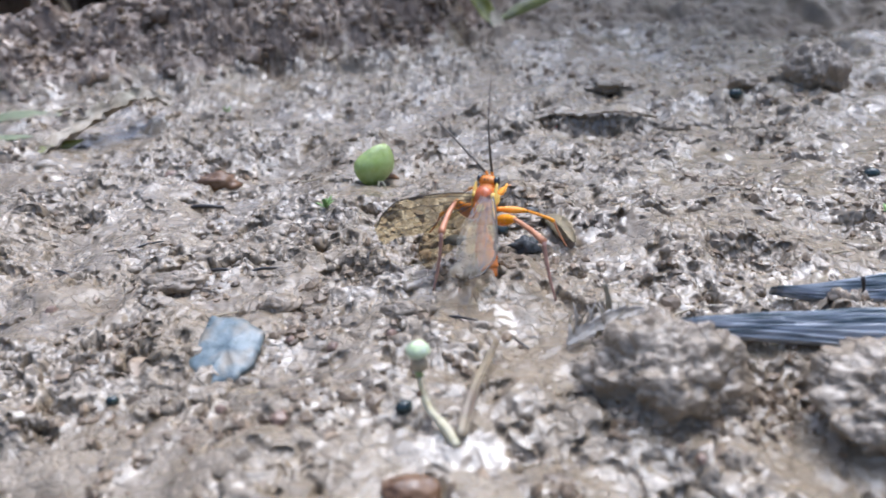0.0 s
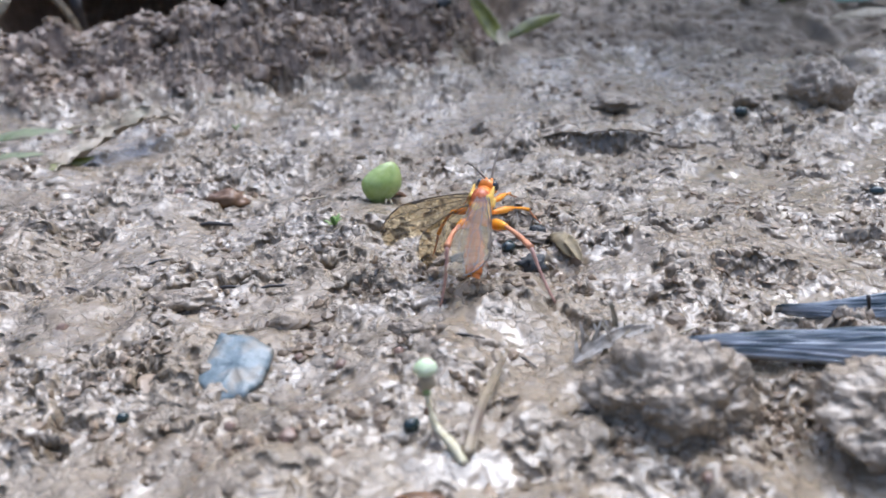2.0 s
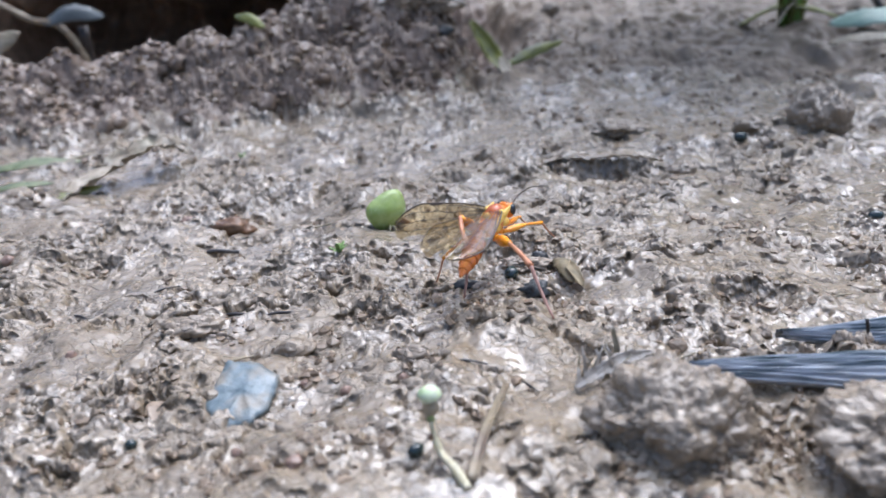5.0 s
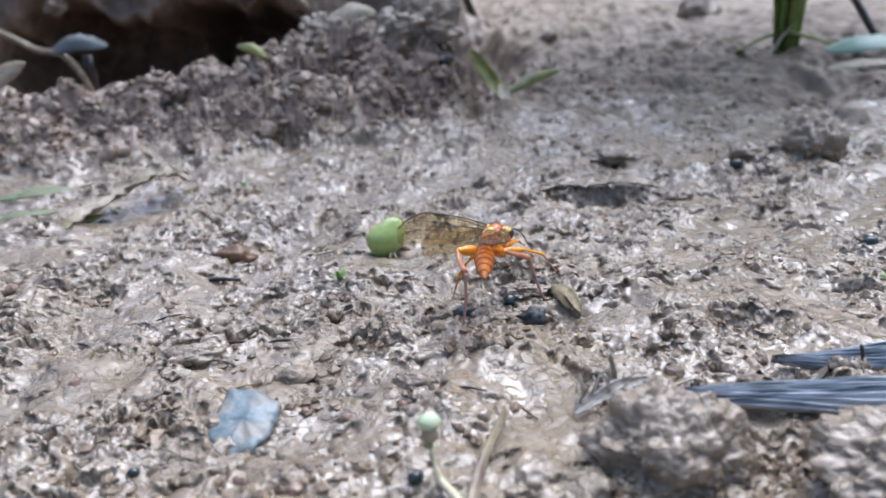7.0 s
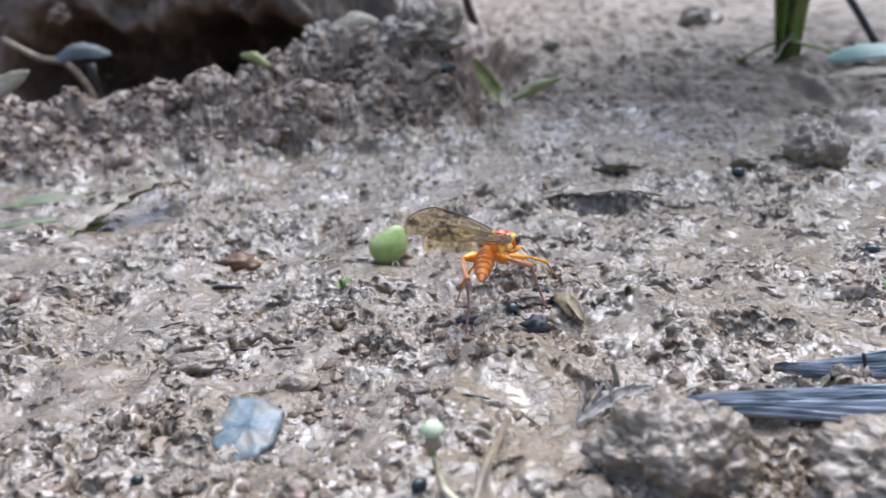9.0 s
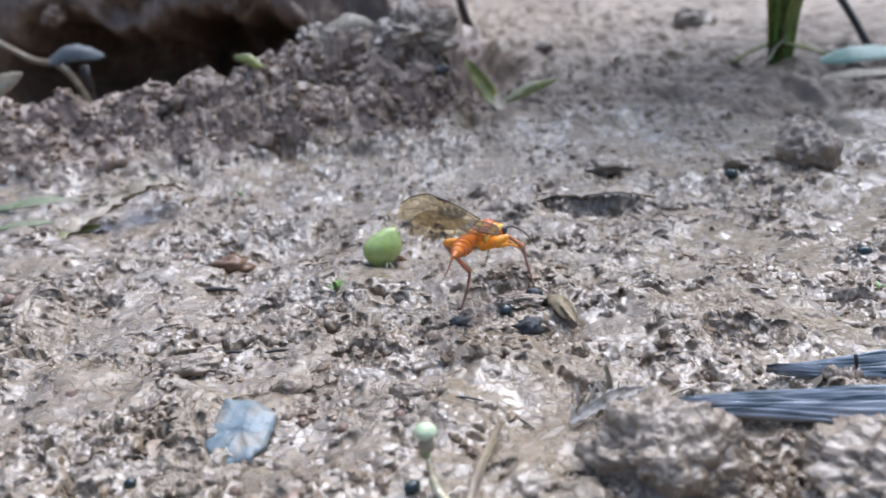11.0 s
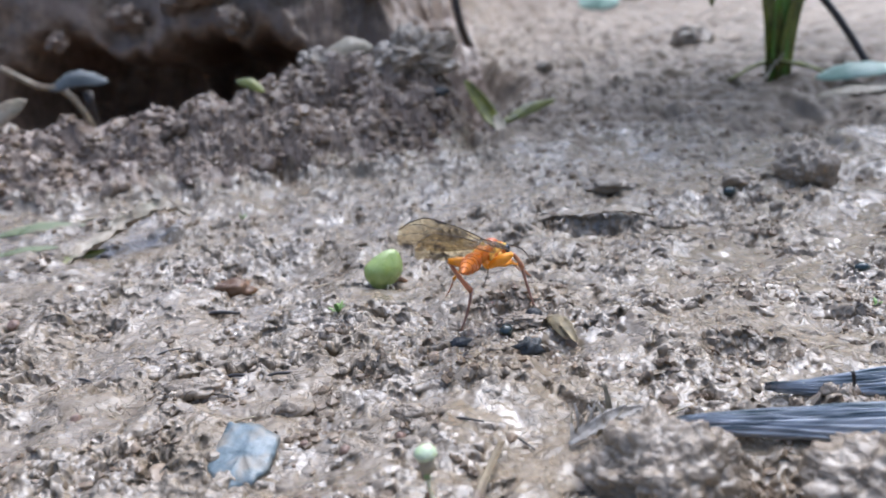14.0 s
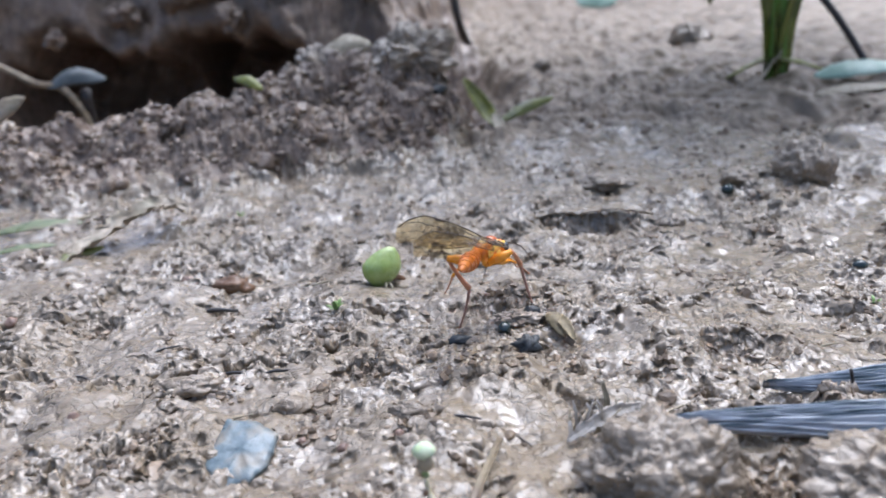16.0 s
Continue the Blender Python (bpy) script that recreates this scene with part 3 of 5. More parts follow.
# ---- stones and seeds ----
def stone(name, x, y, size, material, label, category, group, seed, rough=0.1, turn=0, lift=0.35):
    ob = part(name, lump(size, rough, seed, 3), material)
    p = settle(x, y, size[0])
    ob.matrix_basis = pose(p.x, p.y, p.z + size[2] * lift, 0, 0, turn)
    return tagged(ob, label, category, group)


STONES = [(0.0393, 0.0790, 0.0011, 0), (-0.0020, 0.0773, 0.0007, 1), (-0.0048, 0.0660, 0.0009, 1), (-0.0469, 0.1093, 0.0011, 1),
          (0.0310, 0.1120, 0.0009, 0), (-0.0283, 0.1222, 0.0012, 1), (0.0030, 0.0785, 0.0006, 1), (0.0538, 0.1199, 0.0008, 0),
          (-0.0220, 0.0800, 0.0007, 0), (-0.0100, 0.0690, 0.0006, 1), (0.0060, 0.0930, 0.0008, 0), (-0.0300, 0.0860, 0.0007, 1),
          (0.0250, 0.0600, 0.0006, 1), (-0.0060, 0.0790, 0.0006, 1)]
for k, (x, y, r, red) in enumerate(STONES):
    stone("pebble", x, y, (r * 0.85, r * 0.7, r * 0.65), STONE_RED if red else STONE_TAN,
          "tiny reddish-brown pebble set in mud" if red else "tiny tan pebble set in mud", "pebble", "pebbles", 70 + k, 0.3, 37 * k, 0.1)
SEEDS = [(0.0045, 0.0668, 0.0006, 40), (-0.0193, 0.0712, 0.00045, 20), (0.0591, 0.1093, 0.0008, 0), (0.0523, 0.1395, 0.0009, 10),
         (0.0141, 0.0970, 0.0008, 60)]
for k, (x, y, r, turn) in enumerate(SEEDS):
    stone("seed", x, y, (r * 1.2, r * 0.9, r * 0.95), GREEN_SEED, "glossy blackish-green seed on the mud", "seed", "dark seeds", 90 + k, 0.08, turn, 0.6)
stone("seed_husk", -0.0222, 0.1212, (0.0028, 0.0016, 0.0013), BROWN_HUSK, "brown oval husk half sunk in mud", "husk", "husks", 95, 0.5, -8, -0.25)
stone("charcoal_bit", 0.0162, 0.0920, (0.0013, 0.0011, 0.0010), BLACK, "crumbly black charcoal bit on mud", "charcoal", "charcoal bits", 96, 0.7, 20, 0.5)
stone("charcoal_bit", 0.0092, 0.0957, (0.0014, 0.0007, 0.0006), BLACK, "flat shiny black charcoal bit", "charcoal", "charcoal bits", 97, 0.25, 0, 0.5)
stone("charcoal_bit", -0.0205, 0.0905, (0.0020, 0.0008, 0.0004), BLACK, "flat black charcoal flake in mud", "charcoal", "charcoal bits", 98, 0.35, 10, 0.5)
stone("charcoal_bit", 0.0075, 0.1945, (0.0022, 0.0014, 0.0012), BLACK, "black charcoal bit by the ridge", "charcoal", "charcoal bits", 99, 0.3, 10, 0.4)
stone("charcoal_bit", 0.0175, 0.1005, (0.0010, 0.0008, 0.0007), BLACK, "small black charcoal grain", "charcoal", "charcoal bits", 100, 0.3, 10, 0.4)

# the bluish flake
def broken_flake(corners, thick, rings=9, steps=84):
    """A thin broken flake with straight sides and chipped edges; corners: angle in degrees and distance."""
    bm = bmesh.new()
    ang = [a for a, r in corners] + [corners[0][0] + 360]
    pts = [Vector((r * math.cos(radians(a)), r * math.sin(radians(a)), 0)) for a, r in corners]
    pts.append(pts[0])
    tops = []
    for layer in (0, 1):
        centre = bm.verts.new((0, 0, 0.0004 - layer * thick))
        grid = []
        for k in range(1, rings + 1):
            row = []
            for i in range(steps):
                a = ang[0] + 360 * i / steps
                n = max(q for q in range(len(corners)) if ang[q] <= a + 1e-6)
                edge = pts[n].lerp(pts[n + 1], (a - ang[n]) / (ang[n + 1] - ang[n]))
                p = edge * (k / rings) * (1 + 0.05 * (k / rings) ** 3 * noise.noise(edge * 2200))
                u = k / rings
                p.z = 0.0004 * (1 - u ** 3) + 0.00022 * noise.fractal(p * 500, 0.7, 2.1, 3) - layer * thick
                row.append(bm.verts.new(p))
            grid.append(row)
        for i in range(steps):
            bm.faces.new((centre, grid[0][i], grid[0][(i + 1) % steps]))
        for ra, rb in zip(grid, grid[1:]):
            for i in range(steps):
                bm.faces.new((ra[i], rb[i], rb[(i + 1) % steps], ra[(i + 1) % steps]))
        tops.append(grid[-1])
    for i in range(steps):
        bm.faces.new((tops[0][i], tops[1][i], tops[1][(i + 1) % steps], tops[0][(i + 1) % steps]))
    bmesh.ops.recalc_face_normals(bm, faces=bm.faces)
    return bm


flake = part("stone_flake", broken_flake([(0, 0.0027), (38, 0.0036), (75, 0.0035), (122, 0.0045), (165, 0.0028), (205, 0.0034), (255, 0.0040), (292, 0.0036), (330, 0.0029)], 0.0005), BLUE_FLAKE)
p = settle(-0.0110, 0.0766, 0.003)
flake.matrix_basis = pose(p.x, p.y, p.z + 0.0006, 16, 2, -4)
tagged(flake, "bluish-grey translucent stone flake half sunk in mud", "stone flake")


# ---- weathered wood ----
def wood_splinter(length, width, thick, seed, label):
    """A grooved, frayed splinter that lies along x, narrow at its start."""
    bm = bmesh.new()
    nx, ny = 46, 48
    rows = []
    for layer in (1, 0):
        grid = []
        for i in range(nx + 1):
            u = i / nx
            half = width * (0.06 + 0.94 * min(1.0, u * 1.25) ** 0.75) * (1 - 0.12 * u)
            row = []
            for k in range(ny + 1):
                v = 2 * k / ny - 1
                groove = 1 - abs(math.sin(v * 15.0 + 2.2 * noise.noise(Vector((u * 2.6 + seed, v * 3.0, seed * 3.0))))) + 0.6 * abs(noise.noise(Vector((u * 3.0, v * 17.0, seed))))
                fray = noise.noise(Vector((v * 11.0, seed * 2.0, 4.0))) * (0.09 if i in (0, nx) else 0.02)
                bend = 0.10 * width * math.sin(u * 3.0 + seed)
                z = (thick * (1 - 0.75 * v * v) - 0.40 * thick * groove) if layer else -0.35 * thick
                row.append(bm.verts.new(((u + fray) * length, v * half + bend, z + 0.35 * thick * math.sin(u * 4 + seed))))
            grid.append(row)
        rows.append(grid)
    a, b = rows
    for i in range(nx):
        for k in range(ny):
            bm.faces.new((a[i][k], a[i + 1][k], a[i + 1][k + 1], a[i][k + 1]))
            bm.faces.new((b[i][k], b[i][k + 1], b[i + 1][k + 1], b[i + 1][k]))
        bm.faces.new((a[i][0], b[i][0], b[i + 1][0], a[i + 1][0]))
        bm.faces.new((a[i][ny], a[i + 1][ny], b[i + 1][ny], b[i][ny]))
    for i in (0, nx):
        for k in range(ny):
            bm.faces.new((a[i][k], a[i][k + 1], b[i][k + 1], b[i][k]))
    bmesh.ops.recalc_face_normals(bm, faces=bm.faces)
    ob = part("wood_splinter", bm, WOOD)
    return tagged(ob, label, "wood splinter", "wood splinters")


w1 = wood_splinter(0.0215, 0.0021, 0.0011, 1.3, "weathered blue-grey wood splinter with split grain")
w1.matrix_basis = pose(0.0250, 0.0756, 0.0009, 22, -1, -2)
w2 = wood_splinter(0.0150, 0.0019, 0.0009, 4.1, "second grey wood splinter partly under mud crumbs")
w2.matrix_basis = pose(0.0380, 0.0824, 0.0006, 20, -1, -6)
for k, (x, y, r) in enumerate([(0.0400, 0.0810, 0.0007), (0.0430, 0.0806, 0.0009), (0.0447, 0.0806, 0.0009), (0.0372, 0.0842, 0.0008), (0.0466, 0.0818, 0.0009)]):
    clod(x, y, (r, r * 0.9, r * 0.9), 110 + k, "dark mud crumb lying against the wood", 30 * k, 0.4, 0.2, 3)
stub = part("grass_stub", tube(curve([(0, 0, -0.0005), (0.0001, 0, 0.0010), (-0.0001, 0.0001, 0.0022)], 4), [0.00024] * 4 + [0.00018] * 5, 7), TWIG)
stub.location = on_ground(0.0449, 0.0805)
tagged(stub, "short brown stub of grass by the wood", "stub")


# ---- plants near the wasp ----
def round_leaf():
    """A thick round seedling leaf that stands on edge, its hollow face turned aside."""
    root = new("seedling_leaf")
    bm = bmesh.new()
    n, m = 14, 40
    rings = []
    for i in range(n + 1):
        a = math.pi * i / n
        ring = []
        for k in range(m):
            b = 2 * math.pi * k / m
            x, y, z = math.sin(a) * math.cos(b), math.sin(a) * math.sin(b), math.cos(a)
            w = (1 - 0.10 * x) * (1 - 0.30 * max(z, 0.0)) * (1 - 0.25 * max(-z, 0.0) ** 2)
            fold = 0.006 * math.exp(-((x * 0.85 + 0.25 * z - 0.05) / 0.10) ** 2)
            ring.append(Vector(((x * w + 0.22 * z) * 0.0028, (y * (0.72 - fold * 5) * w + 0.10 * x * x) * 0.0024, z * 0.0026 + 0.0024 + 0.00008 * noise.noise(Vector((x * 3, y * 3, z * 3))))))
        rings.append(ring)
    verts = [[bm.verts.new(v) for v in r] for r in rings[1:-1]]
    top, low = bm.verts.new(rings[0][0]), bm.verts.new(rings[-1][0])
    for a, b in zip(verts, verts[1:]):
        for k in range(m):
            bm.faces.new((a[k], b[k], b[(k + 1) % m], a[(k + 1) % m]))
    for k in range(m):
        bm.faces.new((top, verts[0][k], verts[0][(k + 1) % m]))
        bm.faces.new((low, verts[-1][(k + 1) % m], verts[-1][k]))
    part("leaf_blade", bm, LEAF, root, "smooth bright green blade")
    part("leaf_stalk", tube(curve([(0.0012, 0.0006, 0.0008), (0.0024, 0.0008, 0.0011), (0.0037, 0.0012, 0.0006)], 5), 0.00035, 8), BROWN_HUSK, root, "short reddish-brown stalk")
    for k, (fx, fa, fl) in enumerate([(0.0001, -0.2, 0.0008), (0.0003, 1.1, 0.0007)]):
        hair = part("root_hair", tube(curve([(0, 0, 0.0005), (fl * 0.5 * math.sin(fa), -fl * 0.4, 0.0006), (fl * math.sin(fa), -fl * 0.8, 0.0001)], 4), 0.00013, 6), STEM, root, "pale root hair")
        hair.location = (fx, -0.0010, 0.0)
    root.matrix_basis = Matrix.Translation(settle(-0.0007, 0.1160, 0.002) - Vector((0, 0, 0.0003))) @ pose(0, 0, 0, -8, 14, 20) @ Matrix.Diagonal((0.94, 1.0, 1.06, 1))
    return tagged(root, "plump bright green seedling leaf standing on mud", "leaf")


round_leaf()


def moss_sprig(x, y, r, count, seed, label):
    root = new("moss_sprig")
    rnd = random.Random(seed)
    for k in range(count):
        a, t = rnd.uniform(0, 6.28), rnd.uniform(0.2, 1.0)
        tip = Vector((math.cos(a) * r * t, math.sin(a) * r * t, r * rnd.uniform(0.4, 1.2)))
        s = Vector((-math.sin(a), math.cos(a), 0))
        part("moss_leaf", blade(curve([(0, 0, 0), tip * 0.55 + Vector((0, 0, r * 0.15)), tip], 4), oval(r * 0.22), s, 0.3, 0.00005, 4), MOSS, root)
    root.location = settle(x, y, 0.001)
    return tagged(root, label, "moss", "moss sprigs")


moss_sprig(-0.0057, 0.1062, 0.0012, 11, 1, "tiny fresh green moss sprig on the mud")
moss_sprig(-0.0265, 0.1490, 0.0009, 6, 2, "tiny pale green moss speck")
moss_sprig(0.0565, 0.1000, 0.0009, 5, 3, "tiny yellow-green moss speck near the wood")


def sprout():
    """A seedling whose pale folded leaves stand on a bent stem."""
    root = new("sprout")
    stem = part("stem", tube(curve([(0.0030, -0.0042, -0.0005), (0.0019, -0.0026, 0.0006), (0.0008, -0.0008, 0.0009), (0.0002, 0.0002, 0.0022), (0.0, 0.0006, 0.0036)], 6),
                [0.00045] * 8 + [0.00036] * 9 + [0.00026] * 8, 9), STEM, root, "pale yellowish stem")
    part("scale", lump((0.0003, 0.0003, 0.0004), 0.2, 3, 2), BROWN_HUSK, stem, "brown scale on the stem").location = (-0.0001, 0.0001, 0.0022)
    part("shoot", lump((0.00033, 0.0003, 0.0006), 0.1, 4, 2), MOSS, root, "fresh green shoot").location = (0.0, 0.0007, 0.0039)
    cap = part("seed_leaf", lump((0.00105, 0.0009, 0.00085), 0.10, 5, 3), BUD, root, "pale whitish-green folded leaf")
    cap.matrix_basis = pose(0.0, 0.0008, 0.0066, 0, -6, 0)
    part("neck", lump((0.00075, 0.0006, 0.0011), 0.10, 6, 3), STRAW, root, "greyish fuzzy neck").location = (0.00005, 0.0008, 0.0052)
    root.matrix_basis = Matrix.Translation(settle(0.0058, 0.0665, 0.002)) @ Matrix.Diagonal((0.85, 0.85, 0.78, 1))
    return tagged(root, "pale sprout with whitish-green folded leaves", "sprout")


sprout()

straw = part("straw", blade(curve([(0.0034, 0.0122, 0.0005), (0.0024, 0.0090, 0.0006), (0.0012, 0.0050, 0.0009), (0, 0, 0.0004)], 8),
             lambda u: 0.00032 + 0.00014 * u, (1, -0.2, 0.1), -0.35, 0.00016, 6, 0.2, 3), WET_STRAW)
straw.location = settle(0.0087, 0.0634, 0.001)
tagged(straw, "flat straw strip lying on wet mud", "straw")
husk = part("seed_husk", lump((0.0021, 0.0013, 0.0009), 0.18, 31, 4), BROWN_HUSK)
husk.matrix_basis = Matrix.Translation(settle(0.0052, 0.0590, 0.001) + Vector((0, 0, 0.0003))) @ pose(0, 0, 0, 0, 6, 8)
tagged(husk, "reddish-brown seed husk half buried in mud", "husk")
scrap = part("leaf_scrap", blade(curve([(0.0004, 0.0014, 0.0002), (0, 0.0002, 0.0005), (0.0004, -0.0014, 0.0001)], 6), oval(0.0008), (1, 0, 0), -0.3, 0.0001, 6, 0.3, 7), STONE_TAN)
scrap.location = settle(-0.0185, 0.0757, 0.001)
tagged(scrap, "small orange-tan leaf scrap on mud", "leaf scrap")

# curled tan skin by the charcoal
skin = new("curled_husk")
for k, (off, bend, w) in enumerate([((0, 0, 0), 0.0010, 0.0011), ((0.0011, -0.0012, -0.0001), 0.0006, 0.0008)]):
    piece = part("husk_flap", blade(curve([(-0.0009, 0.0032, 0.0010), (-0.0002, 0.0012, 0.0012 + bend), (0.0005, -0.0010, 0.0010 + bend * 0.6), (0.0012, -0.0030, 0.0002)], 6),
                 oval(w, 0.5), (1, 0.35, 0.2), 0.5 - k * 0.9, 0.00008, 8, 0.6, 11 + k), TAN_HUSK, skin, "dry translucent tan flap")
    piece.location = off
skin.matrix_basis = Matrix.Translation(settle(0.0196, 0.0972, 0.002)) @ Matrix.Diagonal((0.8, 0.75, 0.7, 1))
tagged(skin, "curled dry tan husk resting on mud", "husk")

# pale shredded fibre against the big clod
shred = new("fibre_shred")
rnd = random.Random(5)
part("fibre_mat", blade(curve([(-0.0034, -0.0012, 0.0000), (-0.0012, -0.0006, 0.0011), (0.0012, 0.0000, 0.0020), (0.0034, 0.0004, 0.0022)], 8),
     oval(0.0006, 0.5), (0.2, 0.7, 0.7), -0.3, 0.0002, 10, 0.8, 3), SHRED, shred, "torn whitish mat")
for k in range(26):
    dx, up = rnd.uniform(-0.0030, 0.0014), rnd.uniform(0.0010, 0.0030)
    out = rnd.uniform(-0.0010, 0.0026)
    part("fibre", blade(curve([(dx, -0.0010 + 0.00006 * k, 0.0002), (dx + out * 0.5, -0.0006 + 0.00006 * k, up * 0.7), (dx + out, -0.0002 + 0.00006 * k, up)], 5),
         taper(rnd.uniform(0.00012, 0.00030), 0.2), (0.6, 0.4, 0.4), 0.3, 0.00005, 3, 0.3, k), SHRED if k % 3 else STRAW, shred)
part("fibre_tip", blade(curve([(0.0002, 0.0008, 0.0008), (0.0006, 0.0012, 0.0022), (0.0002, 0.0016, 0.0042)], 5), taper(0.0004, 0.4), (1, 0, 0), 0.4, 0.00008, 4, 0.3, 9), STRAW, shred, "upright brownish fibre")
shred.matrix_basis = Matrix.Translation(settle(0.0212, 0.0762, 0.001))
tagged(shred, "whitish shredded plant fibre against a clod", "plant fibre")


# ---- dry leaves further off ----
dry = new("dry_leaf")
part("leaf_blade", blade(curve([(-0.0085, -0.0100, 0.0004), (-0.0052, -0.0062, 0.0014), (-0.0010, -0.0010, 0.0032), (0.0030, 0.0026, 0.0046), (0.0062, 0.0032, 0.0046), (0.0086, 0.0022, 0.0034)], 8),
     lambda u: 0.0019 * (0.30 + 0.70 * math.sin(math.pi * (0.1 + 0.86 * u)) ** 0.7), (-0.35, 0.9, 0.20), -0.5, 0.0002, 12, 1.1, 21), DRY_LEAF, dry, "curled dry blade with pale edge")
part("green_patch", blade(curve([(-0.0100, -0.0112, 0.0003), (-0.0066, -0.0076, 0.0012), (-0.0030, -0.0044, 0.0010)], 6), oval(0.0010), (-0.3, 0.8, 0.5), 0.3, 0.00012, 6, 0.4, 23), OLIVE_LEAF, dry, "patch still green")
dry.location = settle(-0.0425, 0.1420, 0.003)
tagged(dry, "curled dry brown leaf with pale edge and green patches", "leaf", "fallen leaves")


def fallen_leaf(x, y, points, w, side, material, label, cup=0.25, seed=0, ragged=0.25, lift=0.0003):
    ob = part("fallen_leaf", blade(curve(points, 8), oval(w), side, cup, 0.00015, 8, ragged, seed), material)
    ob.location = settle(x, y, 0.003) + Vector((0, 0, lift))
    return tagged(ob, label, "leaf", "fallen leaves")


fallen_leaf(-0.0585, 0.1380, [(-0.005, -0.001, 0), (0, 0, 0.0006), (0.005, 0.001, 0.0003)], 0.0009, (0, 1, 0.2), MUDDY_LEAF, "flat green leaf scrap on mud", 0.1, 31)
fallen_leaf(-0.0617, 0.1500, [(-0.007, -0.001, 0), (0, 0, 0.0008), (0.008, 0.001, 0.0003)], 0.0014, (0, 1, 0.3), MUDDY_LEAF, "faded greenish leaf flat on mud", 0.1, 32)
fallen_leaf(0.0205, 0.2000, [(0, 0, 0), (-0.0025, 0.005, 0.0035), (-0.0068, 0.010, 0.0100)], 0.0018, (1, 0.3, 0.4), OLIVE_LEAF, "yellow-green leaf tilted up from mud", 0.4, 33)
fallen_leaf(0.0210, 0.2010, [(0, 0, 0.001), (0.006, 0.003, 0.0035), (0.0130, 0.006, 0.0045)], 0.0015, (0.2, 1, 0.7), OLIVE_LEAF, "narrow yellow-green leaf lying on mud", 0.4, 34)
fallen_leaf(0.0206, 0.1970, [(0, -0.003, 0), (0, 0.001, 0.001), (-0.0008, 0.004, 0.003)], 0.0013, (1, 0, 0), STRAW, "pale whitish leaf stalk piece", 0.3, 35)
fallen_leaf(0.1125, 0.2290, [(-0.010, 0, 0.002), (0, 0, 0.004), (0.014, 0.002, 0.003)], 0.0034, (0, 0.9, 0.4), PALE_LEAF, "pale blue-green leaf on far mud", 0.2, 36)
fallen_leaf(0.1080, 0.2200, [(-0.010, -0.002, 0.001), (0, 0, 0.002), (0.012, 0.002, 0.001)], 0.0020, (0, 0.9, 0.3), STRAW, "whitish dry leaf on far mud", 0.2, 37)
fallen_leaf(0.0845, 0.4350, [(-0.010, 0, 0.004), (0, 0, 0.007), (0.010, 0.001, 0.004)], 0.0070, (0, 0.7, 0.7), PALE_LEAF, "pale bluish leaf lying far off", 0.2, 38)
fallen_leaf(0.1020, 0.4400, [(-0.006, 0, 0.004), (0, 0, 0.007), (0.006, 0.001, 0.004)], 0.0050, (0, 0.7, 0.7), OLIVE_LEAF, "yellow-green leaf lying far off", 0.2, 39)
fallen_leaf(-0.0300, 0.1840, [(-0.003, 0.002, 0.003), (0, 0, 0.0030), (0.0035, -0.002, 0.0010)], 0.0012, (0.5, 0.6, 0.6), OLIVE_LEAF, "yellowed leaf bit on the ridge", 0.4, 40)
fallen_leaf(-0.0120, 0.2050, [(-0.007, 0, 0), (0, 0, 0.003), (0.006, 0.001, 0.002)], 0.0026, (0.1, 0.7, 0.7), STRAW, "pale straw-coloured leaf on the ridge", 0.3, 41, lift=0.002)
fallen_leaf(-0.0820, 0.1880, [(-0.010, 0, 0.000), (-0.003, 0, 0.003), (0.005, 0.001, 0.0060)], 0.0025, (0.1, 0.5, 0.9), DRY_LEAF, "brown dry leaf leaning on the ridge", 0.3, 42, lift=0.001)
fallen_leaf(-0.0945, 0.2550, [(-0.008, 0, 0.047), (0, 0, 0.050), (0.009, 0.001, 0.048)], 0.0026, (0, 0.6, 0.8), SHADED_LEAF, "greyish trench leaf coloured dark for its shade", 0.25, 43)
prop = part("dry_stalk", tube(curve([(-0.0160, 0.004, 0.0540), (-0.006, 0.001, 0.0490), (0.007, -0.002, 0.0420), (0.020, -0.004, -0.001)], 8), 0.0009, 8), WET_STRAW)
prop.location = (-0.1010, 0.2560, float(settle(-0.1010, 0.2560).z))
tagged(prop, "pale dry stalk leaning in the trench", "stalk", "stalks")
stand = part("dry_stalk", tube(curve([(-0.002, 0, -0.002), (0.001, 0.001, 0.020), (0.001, 0, 0.047)], 8), 0.0014, 8), TWIG)
stand.location = settle(-0.0935, 0.2570)
tagged(stand, "dark stalk standing in the trench", "stalk", "stalks")


